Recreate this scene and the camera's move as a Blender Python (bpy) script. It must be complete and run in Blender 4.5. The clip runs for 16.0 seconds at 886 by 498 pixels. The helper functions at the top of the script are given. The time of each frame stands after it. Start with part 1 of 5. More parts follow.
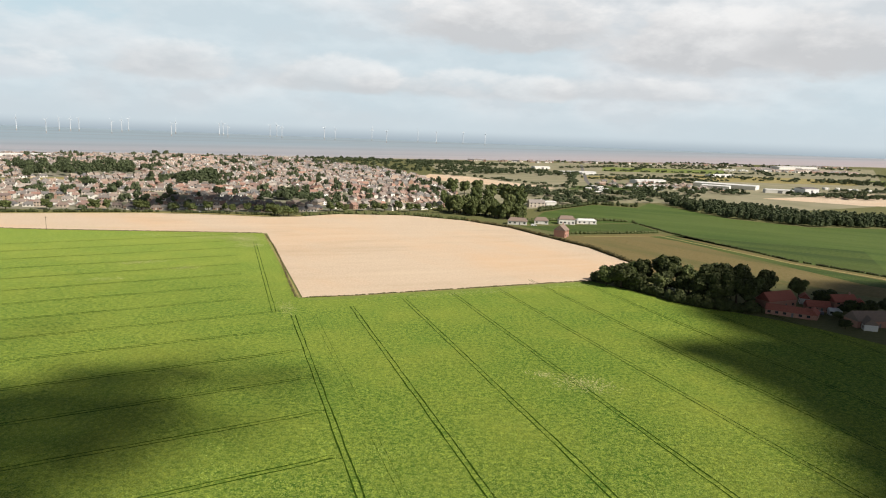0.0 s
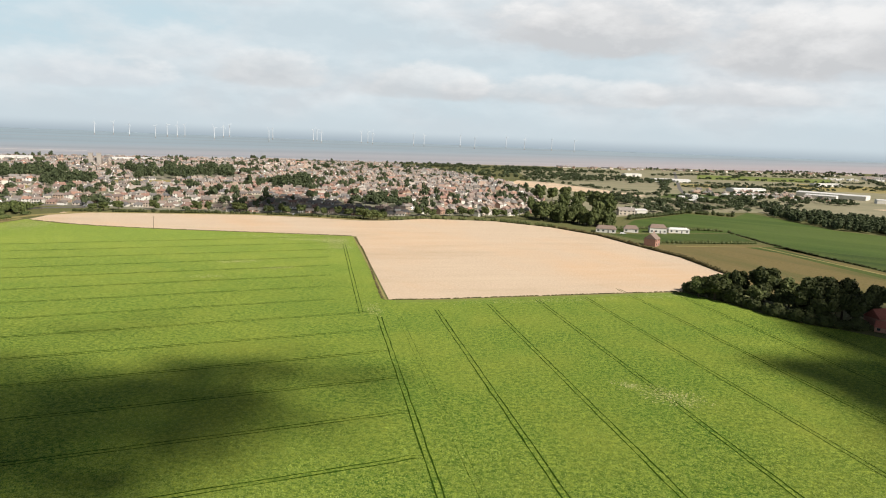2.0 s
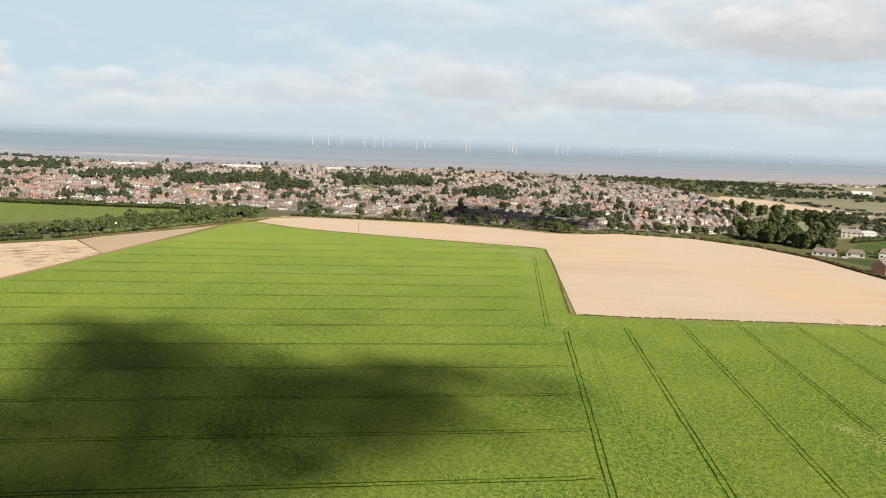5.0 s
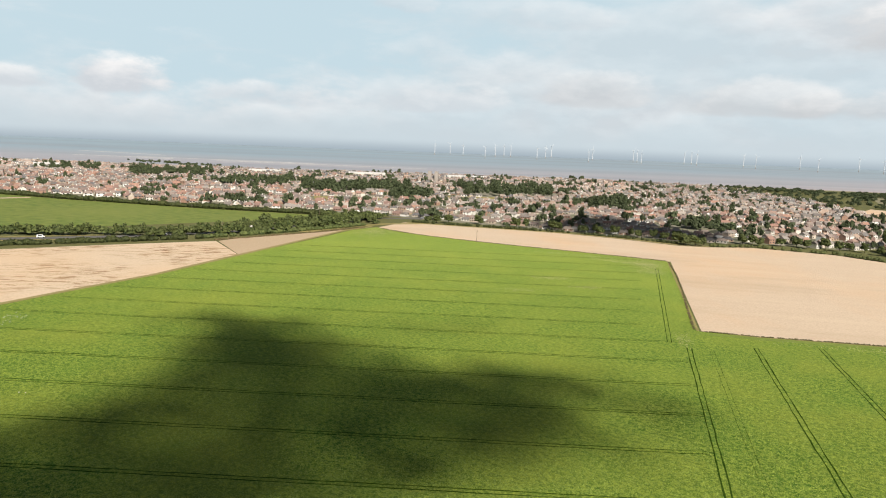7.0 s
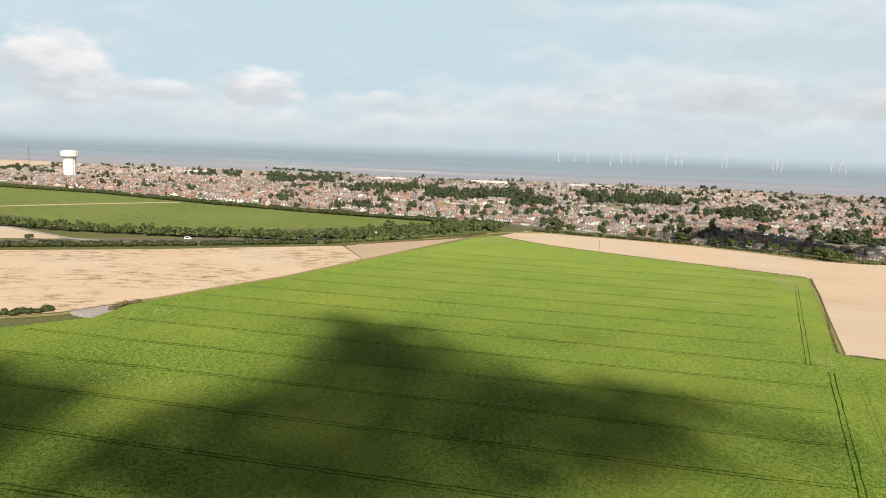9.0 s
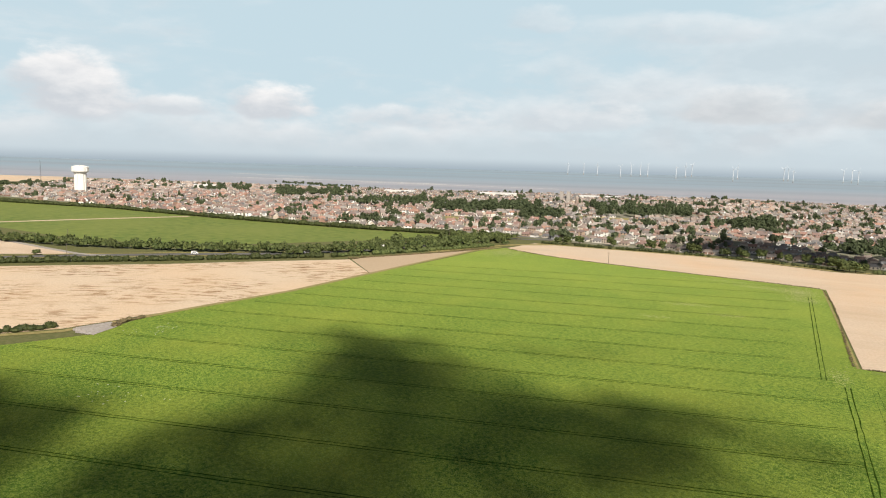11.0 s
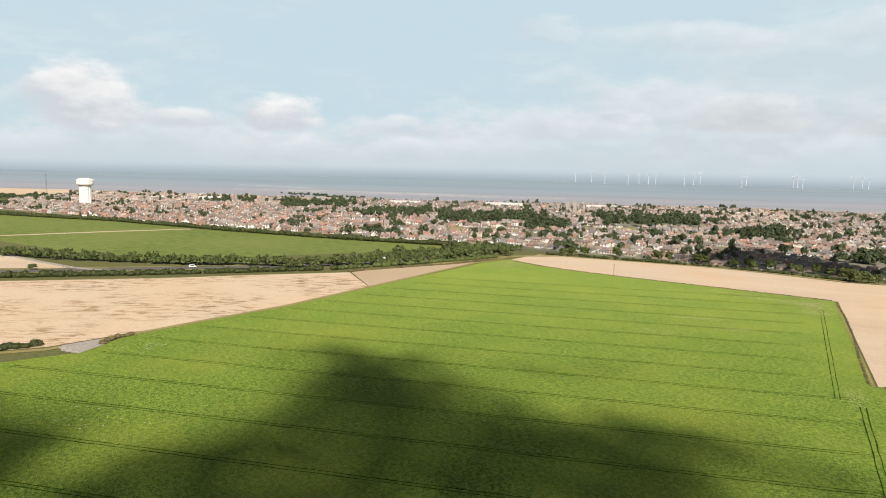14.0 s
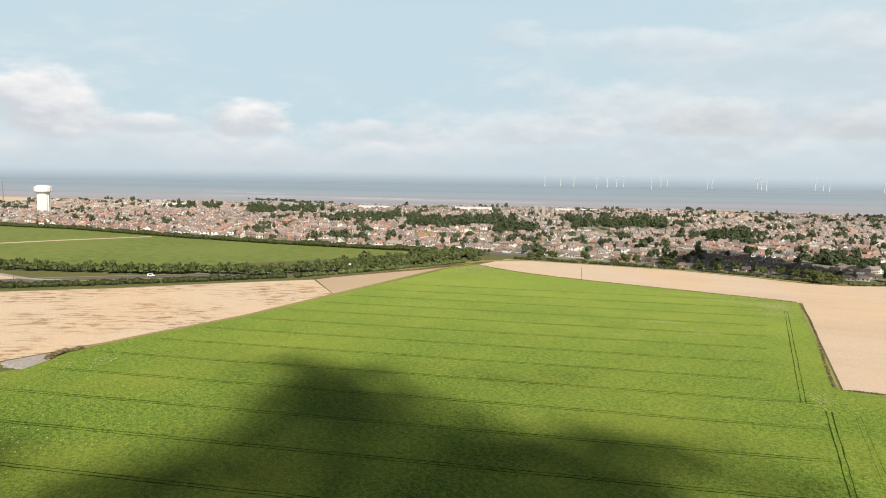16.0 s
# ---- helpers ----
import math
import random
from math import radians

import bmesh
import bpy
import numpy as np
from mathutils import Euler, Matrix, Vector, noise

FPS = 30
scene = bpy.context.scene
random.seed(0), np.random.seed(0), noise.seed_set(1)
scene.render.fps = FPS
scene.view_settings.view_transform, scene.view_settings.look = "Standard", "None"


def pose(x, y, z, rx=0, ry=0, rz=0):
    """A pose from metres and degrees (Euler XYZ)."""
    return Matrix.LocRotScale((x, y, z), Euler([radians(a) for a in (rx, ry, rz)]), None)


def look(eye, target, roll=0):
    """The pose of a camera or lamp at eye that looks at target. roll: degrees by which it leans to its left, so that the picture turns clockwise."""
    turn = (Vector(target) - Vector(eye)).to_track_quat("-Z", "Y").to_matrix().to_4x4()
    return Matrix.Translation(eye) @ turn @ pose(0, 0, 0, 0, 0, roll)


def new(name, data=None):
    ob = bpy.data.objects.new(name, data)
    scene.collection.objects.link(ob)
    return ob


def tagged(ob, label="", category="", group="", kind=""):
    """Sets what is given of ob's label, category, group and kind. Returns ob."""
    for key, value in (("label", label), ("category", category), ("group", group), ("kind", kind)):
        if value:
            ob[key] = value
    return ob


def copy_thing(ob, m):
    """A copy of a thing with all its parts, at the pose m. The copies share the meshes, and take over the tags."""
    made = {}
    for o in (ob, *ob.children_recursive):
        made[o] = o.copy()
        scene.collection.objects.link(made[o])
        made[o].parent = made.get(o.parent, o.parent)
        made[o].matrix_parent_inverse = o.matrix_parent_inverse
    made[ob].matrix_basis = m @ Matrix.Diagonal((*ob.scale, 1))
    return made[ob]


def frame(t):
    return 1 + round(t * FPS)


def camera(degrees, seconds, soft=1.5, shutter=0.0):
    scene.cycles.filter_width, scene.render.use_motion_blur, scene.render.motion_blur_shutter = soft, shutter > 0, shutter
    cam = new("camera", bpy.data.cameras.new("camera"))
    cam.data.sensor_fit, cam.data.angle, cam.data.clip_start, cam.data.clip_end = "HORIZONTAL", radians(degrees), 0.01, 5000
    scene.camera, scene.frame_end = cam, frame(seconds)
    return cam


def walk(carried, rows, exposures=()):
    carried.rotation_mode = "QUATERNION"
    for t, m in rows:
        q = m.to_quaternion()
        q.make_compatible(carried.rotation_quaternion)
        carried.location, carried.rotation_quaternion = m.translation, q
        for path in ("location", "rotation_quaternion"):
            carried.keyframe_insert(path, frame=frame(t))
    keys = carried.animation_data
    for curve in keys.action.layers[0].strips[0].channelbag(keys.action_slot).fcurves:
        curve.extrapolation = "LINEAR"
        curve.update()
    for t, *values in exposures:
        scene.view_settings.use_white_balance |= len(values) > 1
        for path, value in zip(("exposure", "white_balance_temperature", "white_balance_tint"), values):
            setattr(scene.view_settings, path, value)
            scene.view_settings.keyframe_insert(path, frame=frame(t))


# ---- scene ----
import itertools

# camera: seconds, x, y, z, yaw, pitch, roll
cam = camera(65.04, 16.0, soft=1.05)
ROWS = [
    (0.0, 0.00, 0.00, 70.00, 0.00, -9.58, 2.19),
    (0.5, -0.07, -0.10, 69.89, 0.27, -9.47, 2.22),
    (1.0, -0.10, -0.21, 69.80, 1.84, -9.42, 2.18),
    (1.5, -0.06, -0.31, 69.70, 4.52, -9.38, 2.28),
    (2.0, 0.03, -0.42, 69.60, 7.17, -9.34, 2.28),
    (2.5, 0.12, -0.55, 69.52, 9.42, -9.28, 2.34),
    (3.0, 0.19, -0.65, 69.50, 11.97, -9.21, 2.29),
    (3.5, 0.27, -0.75, 69.53, 15.43, -9.18, 2.37),
    (4.0, 0.35, -0.84, 69.60, 18.13, -9.11, 2.36),
    (6.5, 0.90, -1.35, 70.05, 30.35, -8.77, 2.28),
    (7.0, 1.01, -1.41, 70.02, 32.86, -8.69, 2.27),
    (7.5, 1.13, -1.47, 69.97, 35.50, -8.62, 2.27),
    (8.0, 1.29, -1.48, 69.94, 38.32, -8.56, 2.24),
    (8.5, 1.47, -1.41, 69.95, 40.88, -8.58, 2.18),
    (9.0, 1.63, -1.22, 69.98, 42.94, -8.36, 2.10),
    (11.5, -0.21, 4.38, 70.25, 43.92, -7.26, 1.55),
    (12.0, -0.69, 5.89, 70.31, 44.13, -7.08, 1.43),
    (12.5, -1.18, 7.44, 70.37, 44.33, -6.94, 1.41),
    (13.0, -1.68, 9.05, 70.44, 44.47, -6.80, 1.32),
    (13.5, -2.19, 10.72, 70.50, 44.49, -6.69, 1.28),
    (14.0, -2.70, 12.45, 70.56, 44.51, -6.59, 1.23),
    (14.5, -3.23, 14.23, 70.59, 43.94, -6.48, 1.14),
    (15.0, -3.77, 16.03, 70.59, 43.51, -6.37, 1.06),
    (15.5, -4.32, 17.86, 70.60, 42.96, -6.25, 0.96),
    (16.0, -4.86, 19.69, 70.60, 42.15, -6.18, 0.89),
]
walk(cam, [(t, pose(x, y, z) @ pose(0, 0, 0, 0, 0, yaw) @ pose(0, 0, 0, 90 + pitch) @ pose(0, 0, 0, 0, 0, roll))
           for t, x, y, z, yaw, pitch, roll in ROWS], [(0, 0.42), (16, 0.42)])

# ---- world and sun ----
SUN_EL, SUN_AZ = 39.0, (0.84, -0.543)          # height in degrees, way to the sun over the ground
world = bpy.data.worlds.new("world")
scene.world = world
world.use_nodes = True
wn, wl = world.node_tree.nodes, world.node_tree.links
wn.clear()


sky = wn.new("ShaderNodeTexSky")
sky.sky_type, sky.sun_disc = "NISHITA", False
sky.sun_elevation, sky.sun_rotation = radians(SUN_EL), math.atan2(SUN_AZ[0], SUN_AZ[1])
sky.air_density, sky.dust_density, sky.ozone_density = 1.0, 1.6, 1.0
coord = wn.new("ShaderNodeTexCoord")
split = wn.new("ShaderNodeSeparateXYZ")
wl.new(coord.outputs["Generated"], split.inputs[0])


def wmath(op, a, b=None, clamp=False):
    n = wn.new("ShaderNodeMath")
    n.operation, n.use_clamp = op, clamp
    for i, v in enumerate((a, b)):
        if v is None:
            continue
        if isinstance(v, (int, float)):
            n.inputs[i].default_value = v
        else:
            wl.new(v, n.inputs[i])
    return n.outputs[0]


def wramp(value, lo, hi, a=0.0, b=1.0):
    n = wn.new("ShaderNodeMapRange")
    n.interpolation_type = "SMOOTHSTEP"
    wl.new(value, n.inputs[0])
    for i, v in enumerate((lo, hi, a, b)):
        n.inputs[i + 1].default_value = v
    return n.outputs[0]


def wmix(fac, a, b):
    n = wn.new("ShaderNodeMix")
    n.data_type = "RGBA"
    if isinstance(fac, (int, float)):
        n.inputs[0].default_value = fac
    else:
        wl.new(fac, n.inputs[0])
    for i, v in ((6, a), (7, b)):
        if isinstance(v, tuple):
            n.inputs[i].default_value = (*v, 1)
        else:
            wl.new(v, n.inputs[i])
    return n.outputs[2]


height = split.outputs[2]
# cloud sheets: the direction laid out on a flat layer, stretched near the horizon
lift = wmath("ADD", wmath("MAXIMUM", height, 0.0), 0.13)
flat = wn.new("ShaderNodeCombineXYZ")
wl.new(wmath("DIVIDE", split.outputs[0], lift), flat.inputs[0])
wl.new(wmath("DIVIDE", split.outputs[1], lift), flat.inputs[1])


def wnoise(scale, detail, rough, shift=(0, 0, 0), vec=None, dist=0.0):
    m = wn.new("ShaderNodeMapping")
    m.inputs["Location"].default_value = shift
    wl.new(vec or flat.outputs[0], m.inputs[0])
    n = wn.new("ShaderNodeTexNoise")
    n.inputs["Scale"].default_value, n.inputs["Detail"].default_value = scale, detail
    n.inputs["Roughness"].default_value, n.inputs["Distortion"].default_value = rough, dist
    wl.new(m.outputs[0], n.inputs["Vector"])
    return n.outputs["Fac"]


# soft banks of cloud: puffs laid on the sky's dome, squeezed upwards
tall = wn.new("ShaderNodeCombineXYZ")
wl.new(split.outputs[0], tall.inputs[0])
wl.new(split.outputs[1], tall.inputs[1])
wl.new(wmath("MULTIPLY", height, 2.4), tall.inputs[2])
puff = wnoise(7.0, 7.0, 0.55, (0.31, 0.2, 0.0), tall.outputs[0])
puff_up = wnoise(7.0, 7.0, 0.55, (0.31, 0.2, 0.035), tall.outputs[0])
broad = wnoise(2.6, 4.0, 0.5, (1.9, 0.4, 0.3), tall.outputs[0])
wisp = wnoise(13.0, 6.0, 0.6, (4.1, 0.9, 0.7), tall.outputs[0])
high = wnoise(1.3, 7.0, 0.58, (7.3, 2.2, 1.0), dist=0.3)
# the cloud tops rise towards the right-hand side of the bay
rise = wmath("MULTIPLY", wmath("MAXIMUM", wmath("ADD", split.outputs[0], 0.72), 0.0), 0.26)
top = wmath("ADD", wmath("ADD", wmath("MULTIPLY", puff, 0.30), wmath("MULTIPLY", broad, 0.20)), wmath("SUBTRACT", rise, 0.165))
heaped = wramp(wmath("SUBTRACT", top, height), -0.03, 0.06)
thin = wmath("MULTIPLY", wramp(high, 0.48, 0.75), wramp(height, 0.25, 0.45, 0.55, 0.1))
gaps = wramp(wmath("ADD", broad, wmath("MULTIPLY", puff, 0.6)), 0.66, 0.95, 1.0, 0.45)
mask = wmath("MAXIMUM", wmath("MULTIPLY", wmath("MULTIPLY", heaped, gaps), wramp(height, 0.22, 0.42, 0.9, 0.1)), thin)
lit = wmath("ADD", wmath("MULTIPLY", wmath("SUBTRACT", puff, puff_up), 4.0), wramp(wmath("SUBTRACT", top, height), 0.10, 0.0, 0.25, 0.65), True)
cloud = wmix(lit, (0.66, 0.69, 0.72), (0.88, 0.88, 0.885))
skycol = wn.new("ShaderNodeMix")
skycol.data_type, skycol.blend_type = "RGBA", "MULTIPLY"
skycol.inputs[0].default_value = 1.0
wl.new(sky.outputs[0], skycol.inputs[6])
skycol.inputs[7].default_value = (0.022, 0.022, 0.022, 1)
veiled = wmix(wramp(height, 0.225, 0.36, 0.9, 0.0), skycol.outputs[2], (0.62, 0.78, 0.86))
air = wmix(mask, veiled, cloud)


def heap(air, azimuth, base, wide, tall_, strength, grey, bright):
    """One heap of cumulus: its middle and half width, base and height in degrees; lit from the right and above."""
    a, e = radians(azimuth), radians(base)
    aim = wn.new("ShaderNodeVectorMath")
    aim.operation = "DOT_PRODUCT"
    aim.inputs[1].default_value = (math.cos(a), math.sin(a), 0)
    wl.new(coord.outputs["Generated"], aim.inputs[0])
    ahead = wn.new("ShaderNodeVectorMath")
    ahead.operation = "DOT_PRODUCT"
    ahead.inputs[1].default_value = (-math.sin(a), math.cos(a), 0)
    wl.new(coord.outputs["Generated"], ahead.inputs[0])
    u = wmath("DIVIDE", aim.outputs["Value"], radians(wide))
    v = wmath("DIVIDE", wmath("SUBTRACT", height, e), radians(tall_))
    # a flat base and a domed top
    v_low = wmath("MULTIPLY", wmath("MINIMUM", v, 0.0), 2.2)
    v_all = wmath("ADD", wmath("MAXIMUM", v, 0.0), wmath("MULTIPLY", v_low, -1.0))
    r2 = wmath("ADD", wmath("MULTIPLY", u, u), wmath("MULTIPLY", v_all, v_all))
    rough = wmath("ADD", wmath("MULTIPLY", wmath("SUBTRACT", puff, 0.5), 3.4), wmath("MULTIPLY", wmath("SUBTRACT", wisp, 0.5), 2.0))
    body = wramp(wmath("ADD", wmath("SUBTRACT", 1.0, r2), rough), -0.25, 0.75, 0.0, strength)
    body = wmath("MULTIPLY", body, wramp(ahead.outputs["Value"], 0.0, 0.2))
    shade = wmath("ADD", wmath("ADD", wmath("MULTIPLY", v, 0.85), wmath("MULTIPLY", u, 0.28)), wmath("ADD", wmath("MULTIPLY", wmath("SUBTRACT", wisp, 0.5), 2.2), 0.16), True)
    return wmix(body, air, wmix(shade, grey, bright))


GREY, BRIGHT = (0.64, 0.675, 0.715), (0.97, 0.955, 0.945)
for az_, base_, wide_, tall_, strong_ in ((71.5, 3.7, 4.6, 3.2, 1.0), (57.2, 3.6, 3.8, 2.1, 1.0), (64.5, 3.2, 3.5, 1.2, 0.7), (46.0, 3.0, 5.5, 1.3, 0.5), (37.0, 10.6, 2.6, 1.8, 0.35), (33.5, 3.2, 6.0, 1.8, 0.55), (24.0, 9.6, 4.0, 1.6, 0.3)):
    air = heap(air, az_, base_, wide_, tall_, strong_, GREY, BRIGHT)
for az_, base_, wide_, tall_, strong_ in ((-6.0, 8.0, 10.0, 3.4, 0.9), (-20.0, 6.4, 9.0, 3.4, 0.9), (-31.0, 6.6, 8.0, 3.6, 0.9), (-2.0, 3.2, 9.0, 1.6, 0.6), (10.0, 3.6, 7.0, 2.0, 0.6), (21.0, 4.0, 5.0, 2.0, 0.55), (-14.0, 3.4, 7.0, 1.4, 0.55), (-46.0, 6.0, 9.0, 4.0, 0.8)):
    air = heap(air, az_, base_, wide_, tall_, strong_, (0.60, 0.61, 0.625), (0.90, 0.895, 0.89))
air = wmix(wramp(height, -0.005, 0.05, 0.9, 0.0), air, (0.595, 0.68, 0.73))
allround = wmix(wramp(height, -0.0155, 0.004), (0.40, 0.475, 0.535), air)
bg = wn.new("ShaderNodeBackground")
wl.new(allround, bg.inputs["Color"])
bg.inputs["Strength"].default_value = 0.75
wout = wn.new("ShaderNodeOutputWorld")
wl.new(bg.outputs[0], wout.inputs["Surface"])

sun = new("sun", bpy.data.lights.new("sun", "SUN"))
sun.data.energy, sun.data.angle, sun.data.color = 5.0, radians(0.6), (1.0, 0.92, 0.81)
flat_len = math.cos(radians(SUN_EL)) / math.hypot(*SUN_AZ)
TO_SUN = Vector((SUN_AZ[0] * flat_len, SUN_AZ[1] * flat_len, math.sin(radians(SUN_EL))))
sun.matrix_world = look(TO_SUN * 1000, (0, 0, 0))

# ---- materials ----


def stuff_nodes(name, rough=0.9, spec=0.2):
    m = bpy.data.materials.new(name)
    m.use_nodes = True
    nt = m.node_tree
    b = nt.nodes["Principled BSDF"]
    b.inputs["Roughness"].default_value = rough
    b.inputs["Specular IOR Level"].default_value = spec
    return m, nt, b


def noise_fac(nt, scale, detail=4.0, rough=0.55, stretch=(1, 1, 1), turn=0.0, lo=0.35, hi=0.65, shift=0.0):
    """A smooth 0..1 pattern in metres of the thing's own space."""
    tc = nt.nodes.new("ShaderNodeTexCoord")
    mp = nt.nodes.new("ShaderNodeMapping")
    mp.vector_type = "TEXTURE"
    mp.inputs["Scale"].default_value = [1 / s for s in stretch]
    mp.inputs["Rotation"].default_value = (0, 0, turn)
    mp.inputs["Location"].default_value = (shift, shift * 0.7, 0)
    no = nt.nodes.new("ShaderNodeTexNoise")
    no.inputs["Scale"].default_value = scale
    no.inputs["Detail"].default_value = detail
    no.inputs["Roughness"].default_value = rough
    mr = nt.nodes.new("ShaderNodeMapRange")
    mr.inputs[1].default_value, mr.inputs[2].default_value = lo, hi
    nt.links.new(tc.outputs["Object"], mp.inputs[0])
    nt.links.new(mp.outputs[0], no.inputs["Vector"])
    nt.links.new(no.outputs["Fac"], mr.inputs[0])
    return mr.outputs[0]


def mixed(nt, fac, a, b, blend="MIX"):
    n = nt.nodes.new("ShaderNodeMix")
    n.data_type, n.blend_type = "RGBA", blend
    if isinstance(fac, (int, float)):
        n.inputs[0].default_value = fac
    else:
        nt.links.new(fac, n.inputs[0])
    for i, v in ((6, a), (7, b)):
        if isinstance(v, tuple):
            n.inputs[i].default_value = (*v, 1)
        else:
            nt.links.new(v, n.inputs[i])
    return n.outputs[2]


def scaled(nt, fac, k):
    n = nt.nodes.new("ShaderNodeMath")
    n.operation = "MULTIPLY"
    nt.links.new(fac, n.inputs[0])
    n.inputs[1].default_value = k
    return n.outputs[0]


def bump(nt, b, fac, strength, distance):
    n = nt.nodes.new("ShaderNodeBump")
    n.inputs["Strength"].default_value, n.inputs["Distance"].default_value = strength, distance
    nt.links.new(fac, n.inputs["Height"])
    nt.links.new(n.outputs[0], b.inputs["Normal"])


def surface(name, base, grain, fine=1.5, coarse=0.02, amount=0.5, rough=0.9, spec=0.2, turn=0.0, stretch=(1, 1, 1), relief=0.0):
    """A matt surface of two colours mixed at a fine and a coarse scale (cycles a metre)."""
    m, nt, b = stuff_nodes(name, rough, spec)
    c1 = mixed(nt, noise_fac(nt, fine, 3, 0.6, stretch, turn), base, grain)
    f2 = noise_fac(nt, coarse, 4, 0.55, (1, 1, 1), turn, 0.3, 0.7, 31.0)
    c2 = mixed(nt, scaled(nt, f2, amount), c1, grain)
    nt.links.new(c2, b.inputs["Base Color"])
    if relief:
        bump(nt, b, noise_fac(nt, fine, 4, 0.6, stretch, turn, 0.2, 0.8), 1.0, relief)
    return m


def varied(name, colours, rough=0.85, grain=3.0, island=False, spec=0.2):
    """One colour out of several for each thing or loose piece, with a weathered grain."""
    m, nt, b = stuff_nodes(name, rough, spec)
    ramp = nt.nodes.new("ShaderNodeValToRGB")
    ramp.color_ramp.interpolation = "CONSTANT"
    els = ramp.color_ramp.elements
    while len(els) < len(colours):
        els.new(1.0)
    for i, c in enumerate(colours):
        els[i].position = i / len(colours)
        els[i].color = (*c, 1)
    if island:
        src = nt.nodes.new("ShaderNodeNewGeometry").outputs["Random Per Island"]
    else:
        src = nt.nodes.new("ShaderNodeObjectInfo").outputs["Random"]
    nt.links.new(src, ramp.inputs[0])
    dark = mixed(nt, 0.55, ramp.outputs[0], (0.03, 0.03, 0.025))
    col = mixed(nt, scaled(nt, noise_fac(nt, grain, 4, 0.6), 0.55), ramp.outputs[0], dark)
    nt.links.new(col, b.inputs["Base Color"])
    return m


def leaf_material(name, dark, light, tint):
    """Foliage: each leaf clump has its own green."""
    m, nt, b = stuff_nodes(name, 0.7, 0.2)
    rnd = nt.nodes.new("ShaderNodeNewGeometry").outputs["Random Per Island"]
    c1 = mixed(nt, rnd, dark, light)
    obj = nt.nodes.new("ShaderNodeObjectInfo").outputs["Random"]
    c2 = mixed(nt, scaled(nt, obj, 0.5), c1, tint)
    c3 = mixed(nt, scaled(nt, noise_fac(nt, 0.04, 3, 0.5, lo=0.4, hi=0.65), 0.4), c2, tint)
    nt.links.new(c3, b.inputs["Base Color"])
    return m


def crop_material():
    """Dense leafy crop: bright leaves over gaps painted dark as if shaded, yellowing in drifts, thin pale patches."""
    m, nt, b = stuff_nodes("crop_green", 0.9, 0.08)
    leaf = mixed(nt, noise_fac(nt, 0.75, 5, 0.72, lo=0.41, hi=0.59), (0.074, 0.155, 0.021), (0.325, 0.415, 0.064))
    # rows: dark green noise that paints the shade in gaps between leaves
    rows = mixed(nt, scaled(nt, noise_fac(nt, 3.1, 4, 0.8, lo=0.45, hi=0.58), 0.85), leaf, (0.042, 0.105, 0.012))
    drift = mixed(nt, scaled(nt, noise_fac(nt, 0.018, 5, 0.6, lo=0.42, hi=0.7), 0.5), rows, (0.325, 0.345, 0.055))
    drift2 = mixed(nt, scaled(nt, noise_fac(nt, 0.05, 4, 0.6, lo=0.5, hi=0.75, shift=80.0), 0.4), drift, (0.11, 0.215, 0.03))
    speck = mixed(nt, noise_fac(nt, 0.42, 6, 0.8, lo=0.66, hi=0.74, shift=12.0), drift2, (0.38, 0.44, 0.13))
    speck = mixed(nt, scaled(nt, noise_fac(nt, 1.3, 3, 0.7, lo=0.6, hi=0.66, shift=31.0), 0.6), speck, (0.34, 0.44, 0.085))
    # haze and view angle painted in: paler towards the far corner of the field
    tc = nt.nodes.new("ShaderNodeTexCoord")
    d = nt.nodes.new("ShaderNodeVectorMath")
    d.operation = "DOT_PRODUCT"
    d.inputs[1].default_value = (-0.5, 0.87, 0)
    nt.links.new(tc.outputs["Object"], d.inputs[0])
    mr = nt.nodes.new("ShaderNodeMapRange")
    for i, v in enumerate((150.0, 460.0, 0.0, 0.45)):
        mr.inputs[i + 1].default_value = v
    nt.links.new(d.outputs["Value"], mr.inputs[0])
    # ripe is the crop colour with that haze paling mixed in
    ripe = mixed(nt, mr.outputs[0], speck, (0.33, 0.425, 0.09))
    nt.links.new(ripe, b.inputs["Base Color"])
    bump(nt, b, noise_fac(nt, 0.9, 6, 0.75, lo=0.2, hi=0.8), 1.0, 0.32)
    return m


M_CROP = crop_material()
def cereal_material():
    m, nt, b = stuff_nodes("ripe_cereal", 0.9, 0.2)
    c1 = mixed(nt, noise_fac(nt, 0.9, 4, 0.65), (0.55, 0.43, 0.315), (0.65, 0.525, 0.40))
    c2 = mixed(nt, scaled(nt, noise_fac(nt, 0.011, 4, 0.6, (1, 0.5, 1), 0.6, 0.44, 0.64, 60.0), 0.65), c1, (0.65, 0.45, 0.285))
    c3 = mixed(nt, scaled(nt, noise_fac(nt, 0.02, 5, 0.65, (0.3, 1, 1), 0.35, 0.52, 0.72, 9.0), 0.55), c2, (0.45, 0.335, 0.225))
    c4 = mixed(nt, scaled(nt, noise_fac(nt, 0.05, 5, 0.7, (0.12, 1, 1), 0.37, 0.5, 0.75, 33.0), 0.5), c3, (0.68, 0.56, 0.42))
    nt.links.new(c4, b.inputs["Base Color"])
    bump(nt, b, noise_fac(nt, 0.8, 5, 0.7, lo=0.2, hi=0.8), 1.0, 0.3)
    return m


